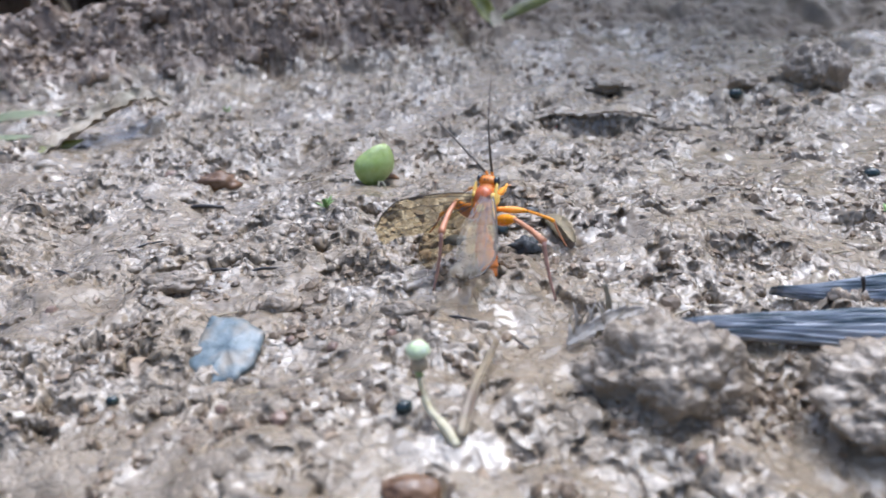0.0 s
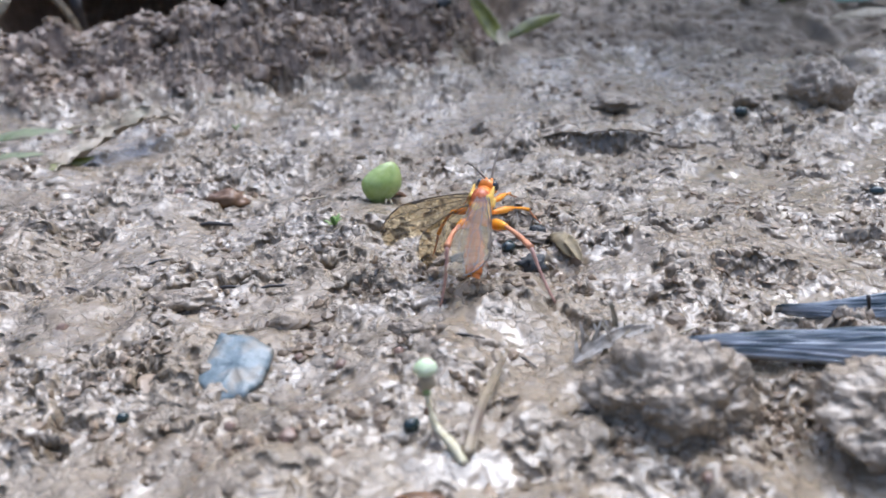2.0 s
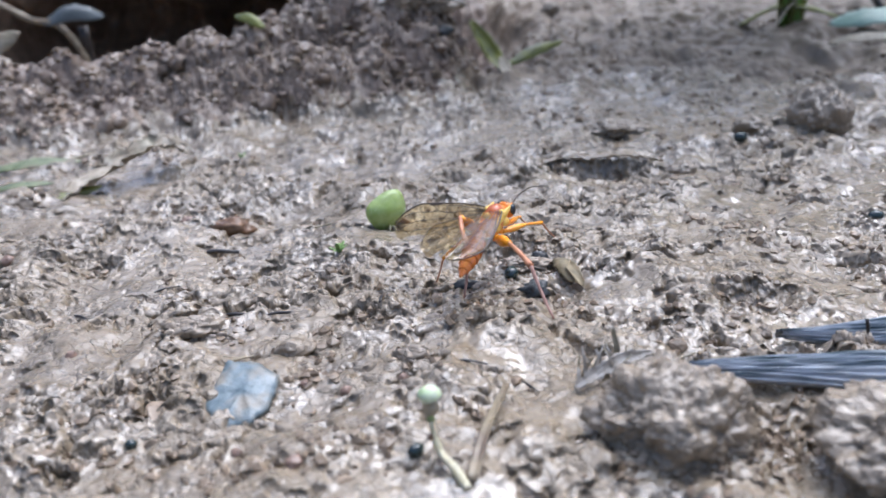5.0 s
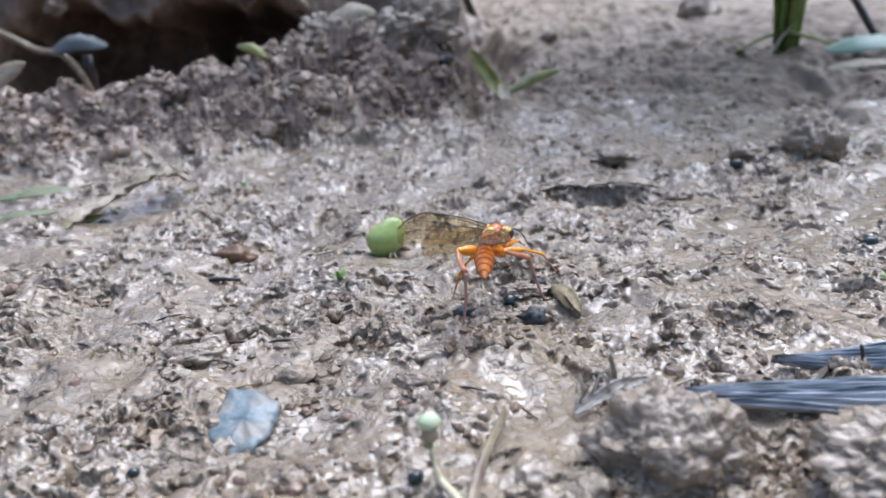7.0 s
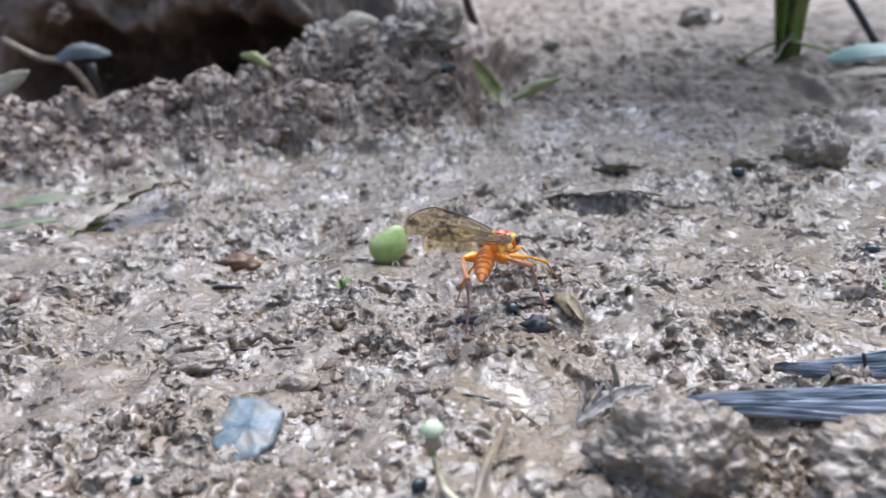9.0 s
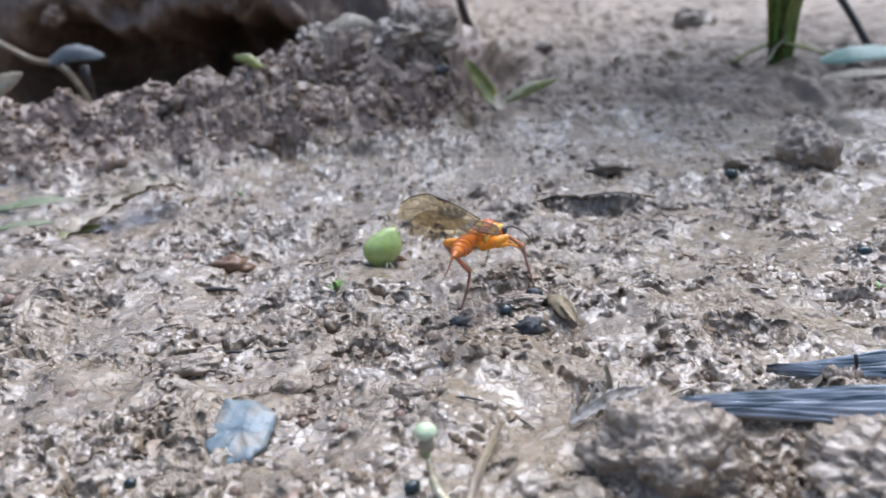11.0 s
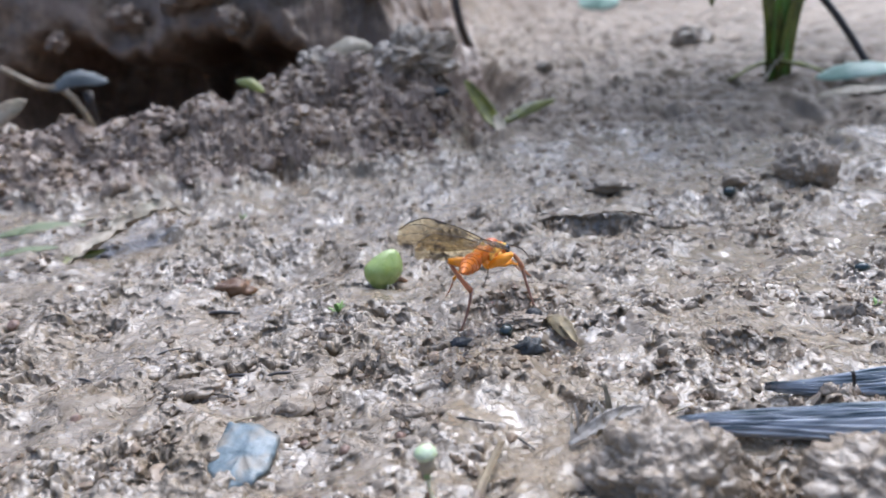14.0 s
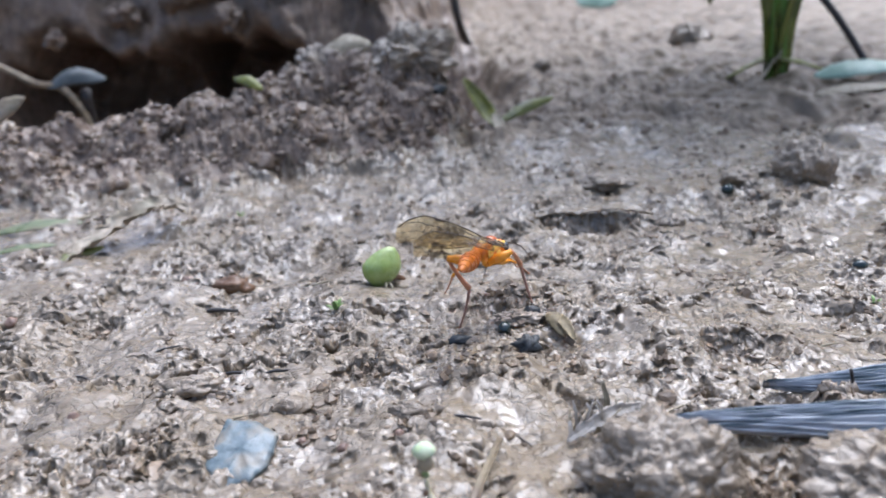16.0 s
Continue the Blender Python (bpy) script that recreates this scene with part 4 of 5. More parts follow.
# ---- the grass tuft and roots in the distance ----
def grass_tuft():
    root = new("grass_tuft")
    for k, (lean_x, lean_y, h, w, m) in enumerate([(-0.010, 0.000, 0.055, 0.0023, OLIVE_LEAF), (0.003, 0.004, 0.060, 0.0026, GRASS), (0.015, 0.000, 0.058, 0.0023, OLIVE_LEAF),
                                                   (-0.004, 0.003, 0.045, 0.0008, OLIVE_LEAF), (0.012, 0.004, 0.050, 0.0008, OLIVE_LEAF)]):
        part("grass_and_shade_blade", blade(curve([(0.0008 * (k - 2), 0, -0.002), (0.0008 * (k - 2) + lean_x * 0.3, lean_y * 0.3, h * 0.4), (lean_x * 1.4, lean_y, h)], 8),
             taper(w, 0.5), (1, 0.3, 0), 0.6, 0.0006, 6), m, root)
    part("drooping_blade", blade(curve([(0, 0.002, 0.045), (-0.008, 0.008, 0.062), (-0.014, 0.012, 0.045), (-0.0145, 0.012, 0.018)], 8), oval(0.0036, 0.4), (1, 0.3, 0), 0.3, 0.0003, 6, 0.1, 51), OLIVE_LEAF, root, "dark olive drooping blade")
    # unseen upper blades, added to shade the far mud and cut its glare
    rnd = random.Random(21)
    for k in range(42):
        a, far, h = rnd.uniform(0, 6.283), rnd.uniform(0.07, 0.17), rnd.uniform(0.10, 0.17)
        far *= 1.0 if math.sin(a) > 0 else 0.45
        out = Vector((math.cos(a), math.sin(a), 0))
        part("grass_and_shade_blade", blade(curve([(0, 0, 0.045), out * far * 0.25 + Vector((0, 0, h * 0.8)), out * far * 0.65 + Vector((0, 0, h)), out * far + Vector((0, 0, h * 0.75))], 6),
             oval(rnd.uniform(0.006, 0.011), 0.5), (-out.y, out.x, 0.1), 0.3, 0.0004, 4), GRASS, root)
    for k, (dx, dy) in enumerate([(-0.014, -0.003), (0.012, -0.004), (-0.006, -0.007)]):
        part("sheath", blade(curve([(0, 0, 0.005), (dx * 0.5, dy * 0.5, 0.0035), (dx, dy, 0.0008)], 6), taper(0.0022, 0.25), (0.3, 1, 0), 0.4, 0.0003, 6), OLIVE_LEAF if k < 2 else STRAW, root, "withered sheath at the base")
    root.location = settle(0.0967, 0.2385, 0.003)
    return tagged(root, "green grass tuft growing from the mud", "grass tuft")


grass_tuft()
for k, (pts, r) in enumerate([([(-0.004, 0.262, 0.000), (-0.006, 0.258, 0.022), (-0.010, 0.262, 0.045)], 0.0016),
                              ([(0.004, 0.255, 0.002), (0.010, 0.258, 0.008), (0.026, 0.262, 0.004)], 0.0012),
                              ([(0.126, 0.250, 0.000), (0.118, 0.255, 0.014), (0.106, 0.262, 0.030)], 0.0010),
                              ([(0.020, 0.340, 0.000), (0.016, 0.335, 0.012), (0.014, 0.338, 0.028)], 0.0016)]):
    base = settle(pts[0][0], pts[0][1])
    ob = part("root", tube([v - Vector((pts[0][0], pts[0][1], 0)) for v in curve(pts, 8)], r, 8), STRAW if k < 2 else TWIG)
    ob.location = base
    tagged(ob, "pale dry root sticking out of earth" if k < 2 else "dark dead stalk on far mud", "root", "roots and stalks")

# ---- thin twigs and straws pressed into the mud: x, y, length, turn, radius, dark ----
TWIGS = [(-0.0154, 0.0936, 0.0030, 4, 0.00028, 1), (-0.0107, 0.0940, 0.0036, 8, 0.00025, 1), (-0.0076, 0.1175, 0.0052, 18, 0.00020, 0),
         (0.0292, 0.0806, 0.0042, 28, 0.00016, 0), (-0.0220, 0.1132, 0.0050, 2, 0.00045, 1), (-0.0245, 0.1345, 0.0050, 52, 0.00025, 0),
         (-0.0555, 0.1525, 0.0085, 62, 0.00050, 0), (0.0540, 0.0890, 0.0040, -10, 0.0002, 0), (-0.0250, 0.1010, 0.0030, 30, 0.0002, 1),
         (0.0003, 0.0925, 0.0018, 80, 0.00022, 1), (-0.0130, 0.0840, 0.0030, 28, 0.0002, 0), (0.0090, 0.0790, 0.0034, -14, 0.0002, 1),
         (0.0140, 0.0770, 0.0030, -50, 0.00015, 1), (0.0470, 0.0905, 0.0030, 20, 0.0002, 0), (-0.0330, 0.0960, 0.0030, -30, 0.00022, 1)]
for k, (x, y, l, turn, r, dark) in enumerate(TWIGS):
    ob = part("twig" if dark else "straw_bit", tube(curve([(-l / 2, 0, 0), (-l * 0.1, l * 0.02, r * 0.6), (l / 2, -l * 0.02, 0)], 5), [r * 0.65 * (0.6 + 0.4 * math.sin(0.5 + i * 0.25)) for i in range(11)], 6), TWIG if dark else STRAW)
    p = settle(x, y, l * 0.3)
    ob.matrix_basis = pose(p.x, p.y, p.z + r * 0.3, 0, 0, turn)
    tagged(ob, "thin dark twig pressed into the mud" if dark else "thin pale straw pressed into the mud", "twig" if dark else "straw", "twigs and straws")


# ---- loose crumbs of soil ----
def soil_crumbs(count, seed, ridge=False):
    """Many small broken crumbs, scattered where the mud is crumbly; ridge: larger ones on the ridge alone."""
    rng = np.random.default_rng(seed)
    u = rng.random(count * 6)
    if ridge:
        y = 0.160 + 0.055 * u
        x = -0.115 + 0.130 * rng.random(count * 6)
    else:
        y = 0.054 + 0.20 * u ** 1.5
        x = 0.009 + (rng.random(count * 6) * 2 - 1) * (0.024 + 0.62 * (y - 0.014))
    z, crumbly, bank = ground_parts(x, y)
    wanted = (z > 0.0012) if ridge else (rng.random(count * 6) < 0.012 + crumbly ** 2)
    keep = np.nonzero(wanted)[0][:count]
    x, y = x[keep], y[keep]
    z = ground_height(x, y)
    r = 0.00014 + 0.00050 * rng.random(len(x)) ** (4.0 if ridge else 2.5)
    r = r * (3.0 if ridge else 1 + 0.6 * np.clip((y - 0.14) / 0.05, 0, 1))
    ico = bmesh.new()
    bmesh.ops.create_icosphere(ico, subdivisions=2 if ridge else 1, radius=1)
    base = np.array([v.co[:] for v in ico.verts])
    faces = np.array([[v.index for v in f.verts] for f in ico.faces])
    ico.free()
    n, m = len(x), len(base)
    jit = 1 + (1.0 if ridge else 0.9) * (rng.random((n, m, 1)) - 0.5)
    shape = base[None] * jit * (0.6 + 0.8 * rng.random((n, 1, 3)))
    a = rng.random(n) * 6.28
    c, s = np.cos(a)[:, None], np.sin(a)[:, None]
    shape = np.stack([shape[..., 0] * c - shape[..., 1] * s, shape[..., 0] * s + shape[..., 1] * c, shape[..., 2] * 0.8], -1)
    co = shape * r[:, None, None] + np.stack([x, y, z - r * (0.45 if ridge else 0.0)], -1)[:, None]
    tri = (faces[None] + (np.arange(n) * m)[:, None, None]).reshape(-1, 3)
    me = bpy.data.meshes.new("soil_crumbs")
    me.vertices.add(n * m)
    me.vertices.foreach_set("co", co.astype(np.float32).ravel())
    me.loops.add(tri.size)
    me.loops.foreach_set("vertex_index", tri.astype(np.int32).ravel())
    me.polygons.add(len(tri))
    me.polygons.foreach_set("loop_start", np.arange(0, tri.size, 3, dtype=np.int32))
    me.polygons.foreach_set("use_smooth", np.full(len(tri), ridge))
    me.update(calc_edges=True)
    me.materials.append(SOIL if ridge else CRUMB)
    return new("soil_crumbs", me)


tagged(soil_crumbs(8000, 3), "loose wet crumbs of brown soil", "soil crumbs", kind="stuff")
tagged(soil_crumbs(1300, 8, True), "larger crumbs of brown soil on the ridge", "soil crumbs", kind="stuff")


# ---- the wasp ----
CUTICLE = surface("orange_cuticle", (0.62, 0.17, 0.012), (0.82, 0.29, 0.02), 500, rough=(0.2, 0.38), bump=0.00002, bump_scale=4000, spec=0.6, subsurface=0.1)
FEMUR = surface("bright_orange_cuticle", (0.78, 0.27, 0.008), (0.92, 0.38, 0.015), 500, rough=(0.2, 0.35), spec=0.6, subsurface=0.1)
RUST = surface("rust_red_cuticle", (0.36, 0.07, 0.012), (0.52, 0.13, 0.025), 700, rough=(0.15, 0.35), bump=0.00002, bump_scale=5000, spec=0.6)
TERGITE = surface("orange_brown_cuticle", (0.5, 0.13, 0.02), (0.7, 0.23, 0.035), 600, rough=(0.16, 0.35), bump=0.00002, bump_scale=4000, spec=0.6)
YELLOW = surface("yellow_cuticle", (0.78, 0.48, 0.07), (0.9, 0.64, 0.16), 700, rough=(0.2, 0.4), spec=0.5, subsurface=0.1)
TIBIA = surface("pinkish_brown_cuticle", (0.42, 0.16, 0.07), (0.6, 0.27, 0.13), 900, rough=(0.25, 0.45))
TARSUS = surface("dull_pink_cuticle", (0.28, 0.14, 0.1), (0.45, 0.26, 0.19), 900, rough=(0.3, 0.5))
EYE = surface("black_eye", (0.004, 0.005, 0.007), (0.012, 0.014, 0.018), 900, rough=(0.05, 0.12), spec=0.9)
VEIN = surface("wing_vein", (0.035, 0.022, 0.010), (0.075, 0.045, 0.02), 900, rough=(0.3, 0.5))


def wing_material():
    """A clear, yellowish wing skin with a wet shine."""
    m, nt, b = nodes_of("wing_skin")
    link = nt.links.new
    co = nt.nodes.new("ShaderNodeTexCoord").outputs["Object"]
    n1 = add(nt, "ShaderNodeTexNoise", Scale=650.0, Detail=2.0)
    link(co, n1.inputs["Vector"])
    bp = add(nt, "ShaderNodeBump", Strength=1.0, Distance=0.00003)
    link(n1.outputs["Fac"], bp.inputs["Height"])
    b.inputs["Base Color"].default_value = (0.10, 0.062, 0.018, 1)
    b.inputs["Roughness"].default_value = 0.12
    b.inputs["Specular IOR Level"].default_value = 0.5
    link(bp.outputs[0], b.inputs["Normal"])
    clear = nt.nodes.new("ShaderNodeBsdfTransparent")
    clear.inputs[0].default_value = (0.86, 0.75, 0.50, 1)
    mix = nt.nodes.new("ShaderNodeMixShader")
    mix.inputs[0].default_value = 0.17
    link(clear.outputs[0], mix.inputs[1])
    link(b.outputs[0], mix.inputs[2])
    shine = nt.nodes.new("ShaderNodeBsdfGlossy")
    shine.inputs["Roughness"].default_value = 0.2
    link(bp.outputs[0], shine.inputs["Normal"])
    fresnel = nt.nodes.new("ShaderNodeFresnel")
    fresnel.inputs["IOR"].default_value = 1.34
    gloss = nt.nodes.new("ShaderNodeMixShader")
    link(fresnel.outputs[0], gloss.inputs[0])
    link(mix.outputs[0], gloss.inputs[1])
    link(shine.outputs[0], gloss.inputs[2])
    link(gloss.outputs[0], nt.nodes["Material Output"].inputs["Surface"])
    return m


WING = wing_material()


def solid(size, detail=3, seed=0, rough=0.03):
    return lump([s * MM for s in size], rough, seed, detail, 1.3, 2)


def wing_point(u, v, span, chord, s):
    """A place on the wing: u along the span, v from the leading to the trailing edge. s: +1 right, -1 left."""
    lead = 0.16 * chord * math.sin(math.pi * min(1, u * 0.95)) ** 0.8 * (1 - 0.25 * u) - 0.30 * chord * max(0, u - 0.72) ** 1.4 / 0.28 ** 1.4 * 1.6
    c = chord * (0.12 + 0.88 * math.sin(math.pi * min(1, 0.06 + 0.78 * u ** 1.15)) ** 0.9) if u < 0.86 else None
    if c is None:
        base = chord * (0.12 + 0.88 * math.sin(math.pi * (0.06 + 0.78 * 0.86 ** 1.15)) ** 0.9)
        c = base * math.sqrt(max(0.0, 1 - ((u - 0.86) / 0.141) ** 2)) + 0.02 * chord
    pleat = 0.010 * chord * math.sin(v * 15 + u * 3) * u
    droop = -0.35 * u * u + 0.05 * math.sin(u * 9)
    return Vector((s * u * span, lead - v * c, (pleat + droop * 0.6 - 0.10 * c * v * v))) * MM


def wing(name, span, chord, s, parent, fore):
    bm = bmesh.new()
    nu, nv = 34, 22
    grid = [[bm.verts.new(wing_point(i / nu, k / nv, span, chord, s)) for k in range(nv + 1)] for i in range(nu + 1)]
    for i in range(nu):
        for k in range(nv):
            quad = (grid[i][k], grid[i + 1][k], grid[i + 1][k + 1], grid[i][k + 1])
            bm.faces.new(quad if s < 0 else quad[::-1])
    w = part(name, bm, WING, parent, "clear yellowish wing with dark veins")
    lines = [[(0, 0.0), (0.25, 0.0), (0.5, 0.0), (0.75, 0.0), (0.92, 0.02), (0.99, 0.3)],
             [(0, 0.30), (0.25, 0.12), (0.45, 0.07), (0.60, 0.02)],
             [(0.02, 0.45), (0.22, 0.36), (0.42, 0.34), (0.52, 0.26), (0.70, 0.28), (0.90, 0.14)],
             [(0.05, 0.60), (0.30, 0.60), (0.50, 0.52), (0.74, 0.56), (0.93, 0.55)],
             [(0.05, 0.75), (0.35, 0.84), (0.55, 0.80), (0.80, 0.86)]]
    if fore:
        lines += [[(0.42, 0.08), (0.44, 0.22), (0.42, 0.34)], [(0.42, 0.34), (0.44, 0.46), (0.47, 0.53)], [(0.60, 0.03), (0.56, 0.16), (0.52, 0.26)],
                  [(0.68, 0.28), (0.68, 0.42), (0.70, 0.55)], [(0.50, 0.53), (0.52, 0.66), (0.54, 0.80)], [(0.30, 0.60), (0.31, 0.72), (0.33, 0.83)],
                  [(0.02, 0.92), (0.2, 0.97), (0.38, 0.95)]]
    for k, line in enumerate(lines):
        pts = [wing_point(min(max(q.x, 0), 1), min(max(q.y, 0), 1), span, chord, s) + Vector((0, 0, 0.00002)) for q in curve([(a, b, 0) for a, b in line], 6)]
        r = ((0.075 if k == 0 else 0.042 if k < 3 else 0.030) if fore else (0.045 if k == 0 else 0.018)) * MM
        part("vein", tube(pts, r, 5), VEIN, w)
    if fore:
        mark = part("wing_mark", solid((0.75, 0.16, 0.05), 2), VEIN, w, "dark brown wing mark")
        mark.matrix_basis = Matrix.Translation(wing_point(0.56, 0.03, span, chord, s)) @ pose(0, 0, 0, 0, 0, -6 * s)
    return w


def limb(name, length, r0, r1, r2, material, parent, bend=0.0):
    """A leg piece along x: radii at its start, middle and end, in mm."""
    pts, radii = [], []
    for i in range(13):
        u = i / 12
        pts.append(Vector((u * length, 0, bend * length * math.sin(math.pi * u))) * MM)
        r = r0 + (r1 - r0) * smooth(0, 0.45, u) if u < 0.45 else r1 + (r2 - r1) * smooth(0.55, 1, u)
        radii.append(float(r) * MM)
    return part(name, tube(pts, radii, 10), material, parent)


def make_wasp():
    root = new("wasp")
    tagged(root, "orange ichneumon wasp with clear yellowish wings on mud", "wasp")
    p = {"root": root}
    thorax = part("thorax", solid((1.18, 2.05, 1.32), 4, 1), CUTICLE, root)
    for name, size, at, m, lab in (("back_plate", (1.0, 1.15, 0.85), (0, 0.45, 0.62), RUST, "rust-red shield"),
                                   ("collar", (0.85, 0.45, 0.75), (0, 1.55, 0.1), CUTICLE, ""),
                                   ("scutellum", (0.46, 0.42, 0.36), (0, -0.72, 1.08), YELLOW, "yellow hump"),
                                   ("rear_plate", (0.92, 0.85, 0.95), (0, -1.45, 0.02), CUTICLE, "")):
        part(name, solid(size, 3, 2), m, thorax, lab).location = Vector(at) * MM
    for s in (-1, 1):
        for k, (size, at, turn) in enumerate([((0.22, 1.75, 0.40), (1.06, 0.25, 0.42), 8), ((0.24, 0.62, 0.46), (1.05, 0.55, -0.35), -20), ((0.22, 0.55, 0.5), (1.0, -0.75, -0.25), -25)]):
            ob = part("side_stripe", solid(size, 3, 4 + k), YELLOW, thorax, "yellow side stripe")
            ob.matrix_basis = pose(s * at[0] * MM, at[1] * MM, at[2] * MM, turn, 0, 0)
        part("wing_base", solid((0.26, 0.34, 0.24), 2), YELLOW, thorax, "pale yellow wing base").location = (s * 0.92 * MM, 0.55 * MM, 0.95 * MM)
        for name, y, z in (("fore_coxa", 1.15, -0.95), ("mid_coxa", -0.1, -1.1), ("hind_coxa", -1.25, -0.9)):
            big = 1.35 if name == "hind_coxa" else 1.0
            ob = part(name, solid((0.36 * big, 0.42 * big, 0.55 * big), 3, 9), FEMUR, thorax)
            ob.matrix_basis = pose(s * 0.62 * MM, y * MM, z * MM, 20, -s * 18, 0)
    head = part("head", solid((1.08, 0.62, 0.92), 4, 3), CUTICLE, root)
    part("face", solid((0.62, 0.25, 0.62), 3), YELLOW, head, "yellow face").location = (0, 0.45 * MM, -0.15 * MM)
    for s in (-1, 1):
        part("eye", solid((0.36, 0.46, 0.62), 3, 0, 0.0), EYE, head, "glossy black eye").location = (s * 0.82 * MM, 0.12 * MM, 0.16 * MM)
        part("ocellus", solid((0.09, 0.09, 0.09), 2, 0, 0.0), EYE, head).location = (s * 0.16 * MM, -0.05 * MM, 0.88 * MM)
    p["head"] = head
    for s, key in ((-1, "antenna_l"), (1, "antenna_r")):
        line = curve([(0, 0, 0), (s * 0.2 * MM, 2.2 * MM, 0.35 * MM), (s * 0.5 * MM, 5.5 * MM, 0.1 * MM), (s * 1.0 * MM, 9.6 * MM, -1.4 * MM)], 12)
        ant = part("antenna", tube(line, [(0.13 - 0.085 * i / len(line)) * MM for i in range(len(line))], 7), VEIN, root, "long thin dark antenna")
        part("antenna_base", solid((0.17, 0.3, 0.17), 2), CUTICLE, ant)
        p[key] = ant
    # abdomen: overlapping rings that narrow to a point
    widths = [0.42, 0.62, 0.86, 0.98, 1.0, 0.92, 0.74, 0.48, 0.10]
    abdomen = None
    for k in range(8):
        y0, y1 = -0.86 * k, -0.86 * (k + 1) - 0.12
        pts = [Vector((0, (y0 + (y1 - y0) * u) * MM, 0)) for u in (0, 0.15, 0.4, 0.7, 0.92, 0.985, 1.0)]
        a, b = widths[k], widths[k + 1]
        radii = [(a + (b - a) * u) * f * MM for u, f in ((0, 0.93), (0.15, 0.97), (0.4, 1.02), (0.7, 1.05), (0.92, 1.06), (0.985, 1.0), (1.0, 0.9))]
        seg = part("abdomen" if k == 0 else "tergite", tube(pts, radii, 20, 0.92), TERGITE, root if k == 0 else abdomen, "" if k else "orange-brown ringed abdomen")
        if k == 0:
            abdomen = seg
        elif k < 7:
            rim = [Vector((0, (y1 + d) * MM, 0)) for d in (0.13, 0.06)]
            part("pale_rim", tube(rim, b * 1.068 * MM, 20, 0.92), CUTICLE, abdomen, "paler rear edge")
    p["abdomen"] = abdomen
    for s, side in ((-1, "l"), (1, "r")):
        p["fore_" + side] = wing("forewing", 9.9, 3.6, s, root, True)
        p["rear_" + side] = wing("hindwing", 7.2, 3.0, s, root, False)
        for leg, l1, l2, l3, fat in (("front", 2.6, 2.7, 2.8, 0.34), ("middle", 3.0, 3.2, 3.2, 0.37), ("hind", 3.0, 4.4, 5.7, 0.60)):
            p[leg + side] = (limb(leg + "_femur", l1, fat * 0.6, fat, fat * 0.55, FEMUR, root),
                             limb(leg + "_tibia", l2, fat * 0.34, fat * 0.42, fat * 0.55, TIBIA if leg == "hind" else FEMUR, root, 0.03),
                             limb(leg + "_tarsus", l3, fat * 0.34, fat * 0.26, fat * 0.18, TARSUS if leg == "hind" else TIBIA, root, -0.03), l1, l2, l3)
    return p


WASP = make_wasp()

# seconds; thorax x, y, z in mm; heading, nose up, lean to its right
BODY = [
    (0.0, 12.07, 90.37, 7.0, -22, 52, 0), (0.3, 12.11, 90.55, 7.0, -22, 52, 0), (0.6, 11.70, 91.92, 7.1, -22, 48, 0), (1.0, 11.15, 93.33, 7.2, -22, 44, 0),
    (1.5, 11.41, 93.88, 7.3, -24, 42, 0), (2.0, 11.20, 93.99, 7.3, -26, 42, 0), (2.5, 11.22, 95.44, 7.3, -28, 40, 0), (3.0, 11.26, 95.88, 7.3, -34, 38, 0),
    (3.5, 11.96, 95.95, 7.4, -40, 34, 0), (4.2, 12.08, 95.91, 7.4, -45, 30, 0), (6.3, 12.80, 97.28, 7.8, -30, 0, 0), (7.0, 12.70, 98.71, 7.8, -32, -2, 0),
    (7.5, 13.05, 98.55, 7.8, -34, -2, 0), (8.0, 13.02, 98.14, 7.8, -38, -2, 0), (8.5, 13.07, 98.17, 7.8, -40, -2, 0), (9.2, 12.85, 99.16, 8.1, -40, -2, 0),
    (11.3, 12.16, 100.73, 9.0, -44, -4, 0), (12.3, 12.80, 100.20, 9.0, -44, -4, 0), (13.0, 13.16, 100.21, 9.0, -40, -4, 0), (14.0, 12.80, 100.85, 9.0, -38, -4, 0),
    (16.0, 12.86, 100.76, 9.0, -38, -4, 0)]
# seconds; abdomen's droop and turn; left wing's sweep, lift, twist; right wing's; antennae's lift
BENDS = [
    (0.0, 10, 18, 18, 12, 6, 74, 22, -28, 8), (0.4, 10, 18, 18, 12, 6, 74, 22, -28, -16), (0.8, 12, 16, 20, 10, 6, 74, 18, -28, -24), (2.0, 10, 12, 24, 6, 6, 74, 12, -28, -26),
    (3.0, 6, 10, 30, 4, 8, 74, 6, -28, -26), (4.2, -6, 10, 28, 4, 8, 76, 4, -22, -24), (6.3, 10, 26, 22, 10, 50, 64, 12, -6, -30), (8.0, 10, 32, 24, 10, 52, 60, 12, -6, -30),
    (9.2, 8, 32, 20, 16, 54, 56, 14, -16, -30), (11.3, -2, 24, 14, 16, 56, 50, 10, -26, -30), (12.3, -2, 24, 16, 14, 56, 50, 10, -26, -30), (13.2, -4, 22, 18, 14, 52, 50, 12, -24, -30),
    (16.0, -4, 22, 18, 14, 52, 50, 12, -24, -30)]
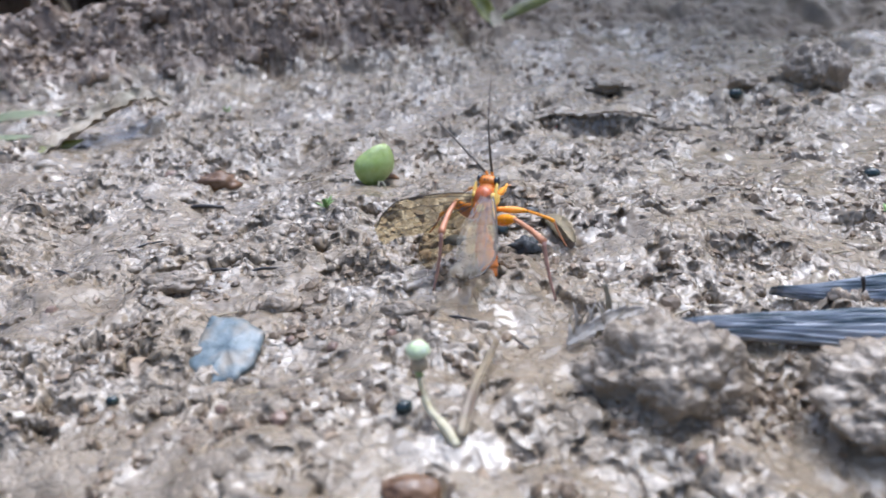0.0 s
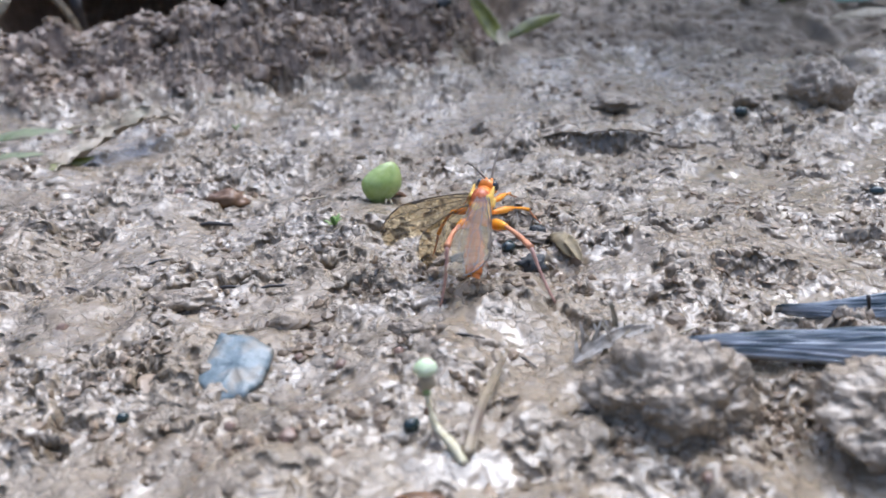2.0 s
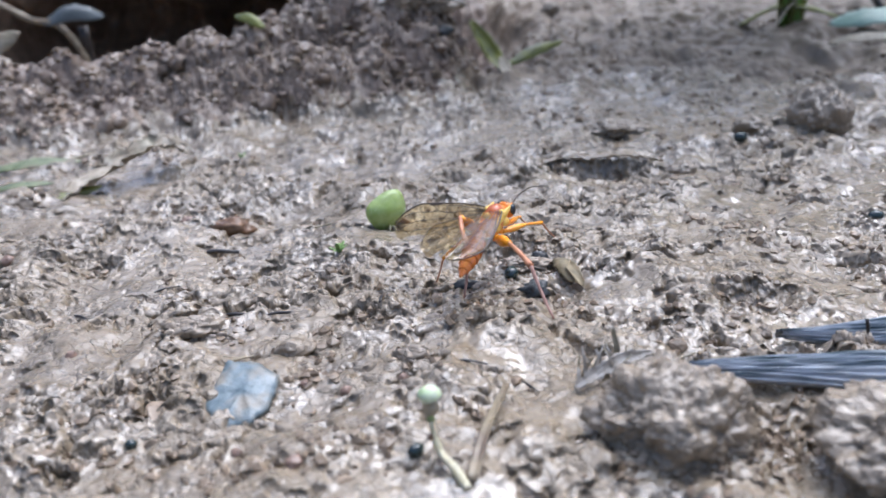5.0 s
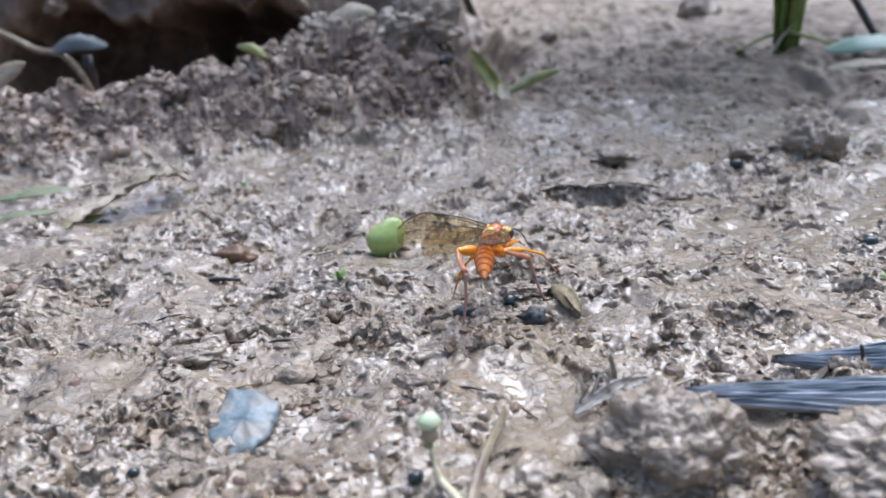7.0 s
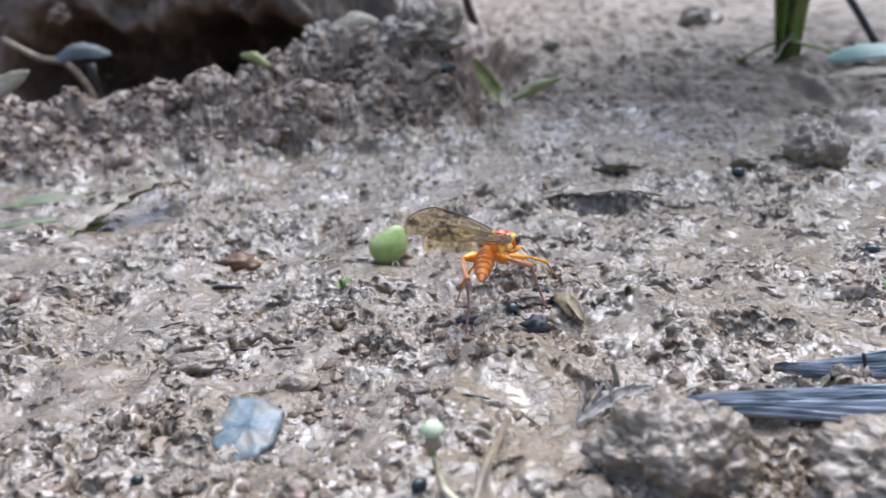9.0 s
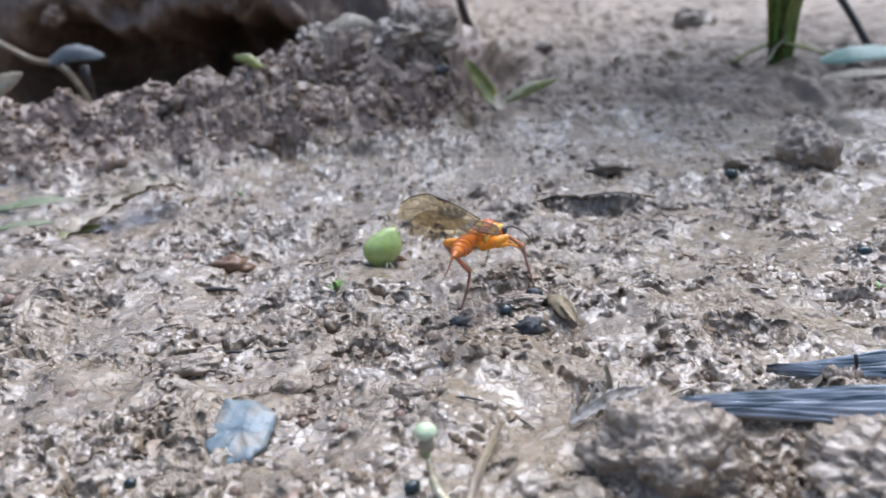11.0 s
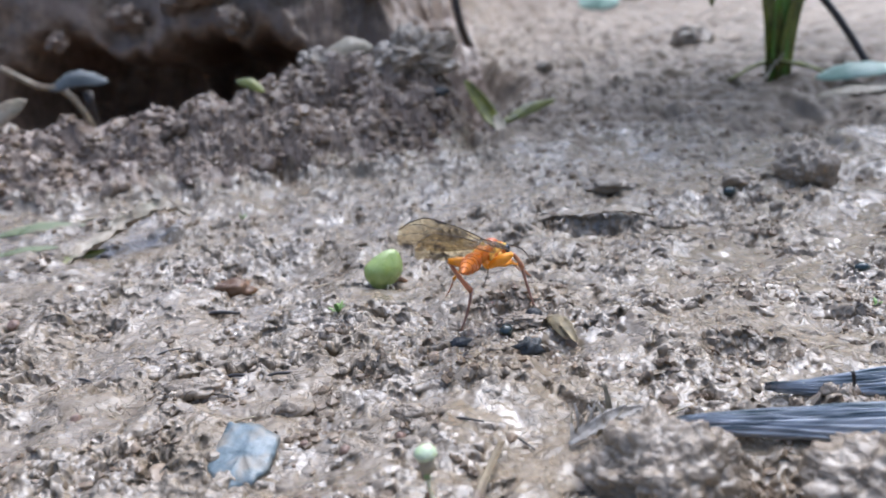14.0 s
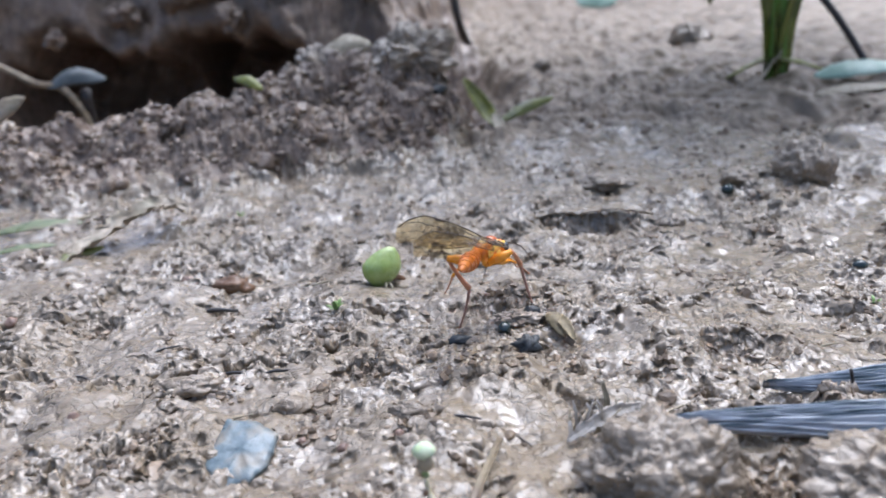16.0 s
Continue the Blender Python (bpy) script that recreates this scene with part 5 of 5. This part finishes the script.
# where the feet stand, x and y in mm, in three stances
STANCES = {
    "frontl": ((8.4, 107.5), (9.8, 111.5), (9.6, 114.0)), "middlel": ((5.8, 97.5), (7.6, 102.0), (7.0, 106.9)), "hindl": ((6.7, 85.0), (8.8, 90.6), (9.0, 101.2)),
    "frontr": ((17.4, 107.0), (18.2, 110.0), (19.0, 112.5)), "middler": ((18.8, 101.0), (20.6, 102.5), (19.6, 109.0)), "hindr": ((18.0, 82.8), (18.0, 97.3), (17.9, 103.4))}
STEPS = (("hindl", 4.5, 9.5), ("middler", 4.7, 9.7), ("frontl", 4.9, 9.9), ("hindr", 5.2, 10.2), ("middlel", 5.4, 10.4), ("frontr", 5.6, 10.6))


def track(rows, t):
    """The values of a table at a time, gliding from row to row."""
    times = [r[0] for r in rows]
    return [float(np.interp(t, times, [r[k] for r in rows])) for k in range(1, len(rows[0]))]


def foot_place(leg, t, ground_z):
    a, b, c = STANCES[leg]
    start = next((s1, s2) for name, s1, s2 in STEPS if name == leg)
    za, zb, zc = ground_z[leg]
    if t < 7.5:
        w = float(smooth(start[0], start[0] + 0.5, t))
        (x0, y0), (x1, y1), z0, z1 = a, b, za, zb
    else:
        w = float(smooth(start[1], start[1] + 0.5, t))
        (x0, y0), (x1, y1), z0, z1 = b, c, zb, zc
    if leg == "middler" and t < 1.0:  # it is drawn in at the start
        w = float(smooth(0.35, 0.75, t))
        x0, y0, x1, y1, z1 = 20.4, 92.0, a[0], a[1], za
    lift = 1.5 * math.sin(math.pi * w)
    return Vector((x0 + (x1 - x0) * w, y0 + (y1 - y0) * w, (z0 + (z1 - z0) * w) / MM + lift)) * MM


def aim(start, end, up):
    """A pose at start whose x points to end and whose z leans to up."""
    x = (end - start).normalized()
    y = up.cross(x).normalized()
    z = x.cross(y)
    return Matrix.Translation(start) @ Matrix((x, y, z)).transposed().to_4x4()


def motions():
    """All that moves: the wasp, its abdomen, wings, antennae and legs."""
    times = [0.25 * k for k in range(65)]
    ground_z = {leg: [float(settle(x * MM, y * MM, 0.0004).z) for x, y in st] for leg, st in STANCES.items()}
    rows = {key: [] for key in ("root", "head", "abdomen", "antenna_l", "antenna_r", "fore_l", "fore_r", "rear_l", "rear_r")}
    leg_rows = {leg: ([], [], []) for leg in STANCES}
    for t in times:
        x, y, z, heading, nose, lean = track(BODY, t)
        droop, turn, sl, ll, tl, sr, lr, tr, ant = track(BENDS, t)
        quiver = 1.2 * math.sin(t * 5.1) + 0.8 * math.sin(t * 8.7 + 1)
        m = pose(x * MM, y * MM, z * MM, 0, 0, heading) @ pose(0, 0, 0, nose, lean, 0)
        rows["root"].append((t, m))
        rows["head"].append((t, pose(0, 2.2 * MM, -0.3 * MM * min(1.0, t / 0.7), -22 * min(1.0, t / 0.7), 0, -4)))
        rows["abdomen"].append((t, pose(0, -2.05 * MM, 0.05 * MM, droop + 0.8 * math.sin(t * 3.3), 0, turn)))
        for s, key in ((-1, "antenna_l"), (1, "antenna_r")):
            rows[key].append((t, pose(s * 0.28 * MM, 2.95 * MM, (0.35 - 0.4 * min(1.0, t / 0.7)) * MM, ant + (-8 if s < 0 else 6) + 2 * math.sin(t * 4 + s), 0, (46 if s < 0 else 15) + 2 * math.sin(t * 3.1))))
        for s, side, sweep, lift, twist in ((-1, "l", sl, ll, tl), (1, "r", sr, lr, tr)):
            turned = pose(0, 0, 0, 0, 0, -s * (sweep + quiver * 0.5)) @ pose(0, 0, 0, 0, -s * (lift + quiver), 0) @ pose(0, 0, 0, twist, 0, 0)
            rows["fore_" + side].append((t, Matrix.Translation((s * 0.95 * MM, 0.6 * MM, 1.05 * MM)) @ turned))
            rows["rear_" + side].append((t, Matrix.Translation((s * 0.9 * MM, -0.5 * MM, 0.85 * MM)) @ pose(0, 0, 0, 0, 0, -s * (26 - 32 * float(smooth(34, 62, sweep)))) @ turned))
        inv = m.inverted()
        rise = float(np.interp(t, [0, 4.2, 6.3, 9.2, 11], [1.5, 1.5, 0.3, 0.3, 1.1]))
        for leg, (r1, r2, r3) in leg_rows.items():
            s = -1 if leg.endswith("l") else 1
            l1, l2, l3 = (v * MM for v in WASP[leg][3:])
            at = {"fro": (0.75, 1.15, -1.15), "mid": (0.85, -0.1, -1.3), "hin": (0.95, -1.35, -1.15)}[leg[:3]]
            coxa = m @ (Vector((s * at[0], at[1], at[2])) * MM)
            foot = foot_place(leg, t, ground_z)
            out = (m.to_3x3() @ Vector((s, -0.55 if leg[:3] == "hin" else 0.25, 0))).normalized()
            flat = Vector((coxa.x - foot.x, coxa.y - foot.y, 0))
            ankle = foot + (Vector((0, 0, 0.95)) + flat.normalized() * 0.30).normalized() * l3
            d = ankle - coxa
            reach = min(max(d.length, abs(l1 - l2) * 1.1), (l1 + l2) * 0.985)
            ankle = coxa + d.normalized() * reach
            d = ankle - coxa
            along = (l1 * l1 - l2 * l2 + reach * reach) / (2 * reach)
            off = math.sqrt(max(l1 * l1 - along * along, 0))
            pole = out * 0.9 + Vector((0, 0, rise if leg[:3] == "hin" else 0.7))
            pole = (pole - d.normalized() * pole.dot(d.normalized())).normalized()
            knee = coxa + d.normalized() * along + pole * off
            for r, a, b in ((r1, coxa, knee), (r2, knee, ankle), (r3, ankle, foot)):
                r.append((t, inv @ aim(a, b, out + Vector((0, 0, 0.31)))))
    for key, table in rows.items():
        walk(WASP[key], table)
    for leg, tables in leg_rows.items():
        for piece, table in zip(WASP[leg][:3], tables):
            walk(piece, table)


motions()
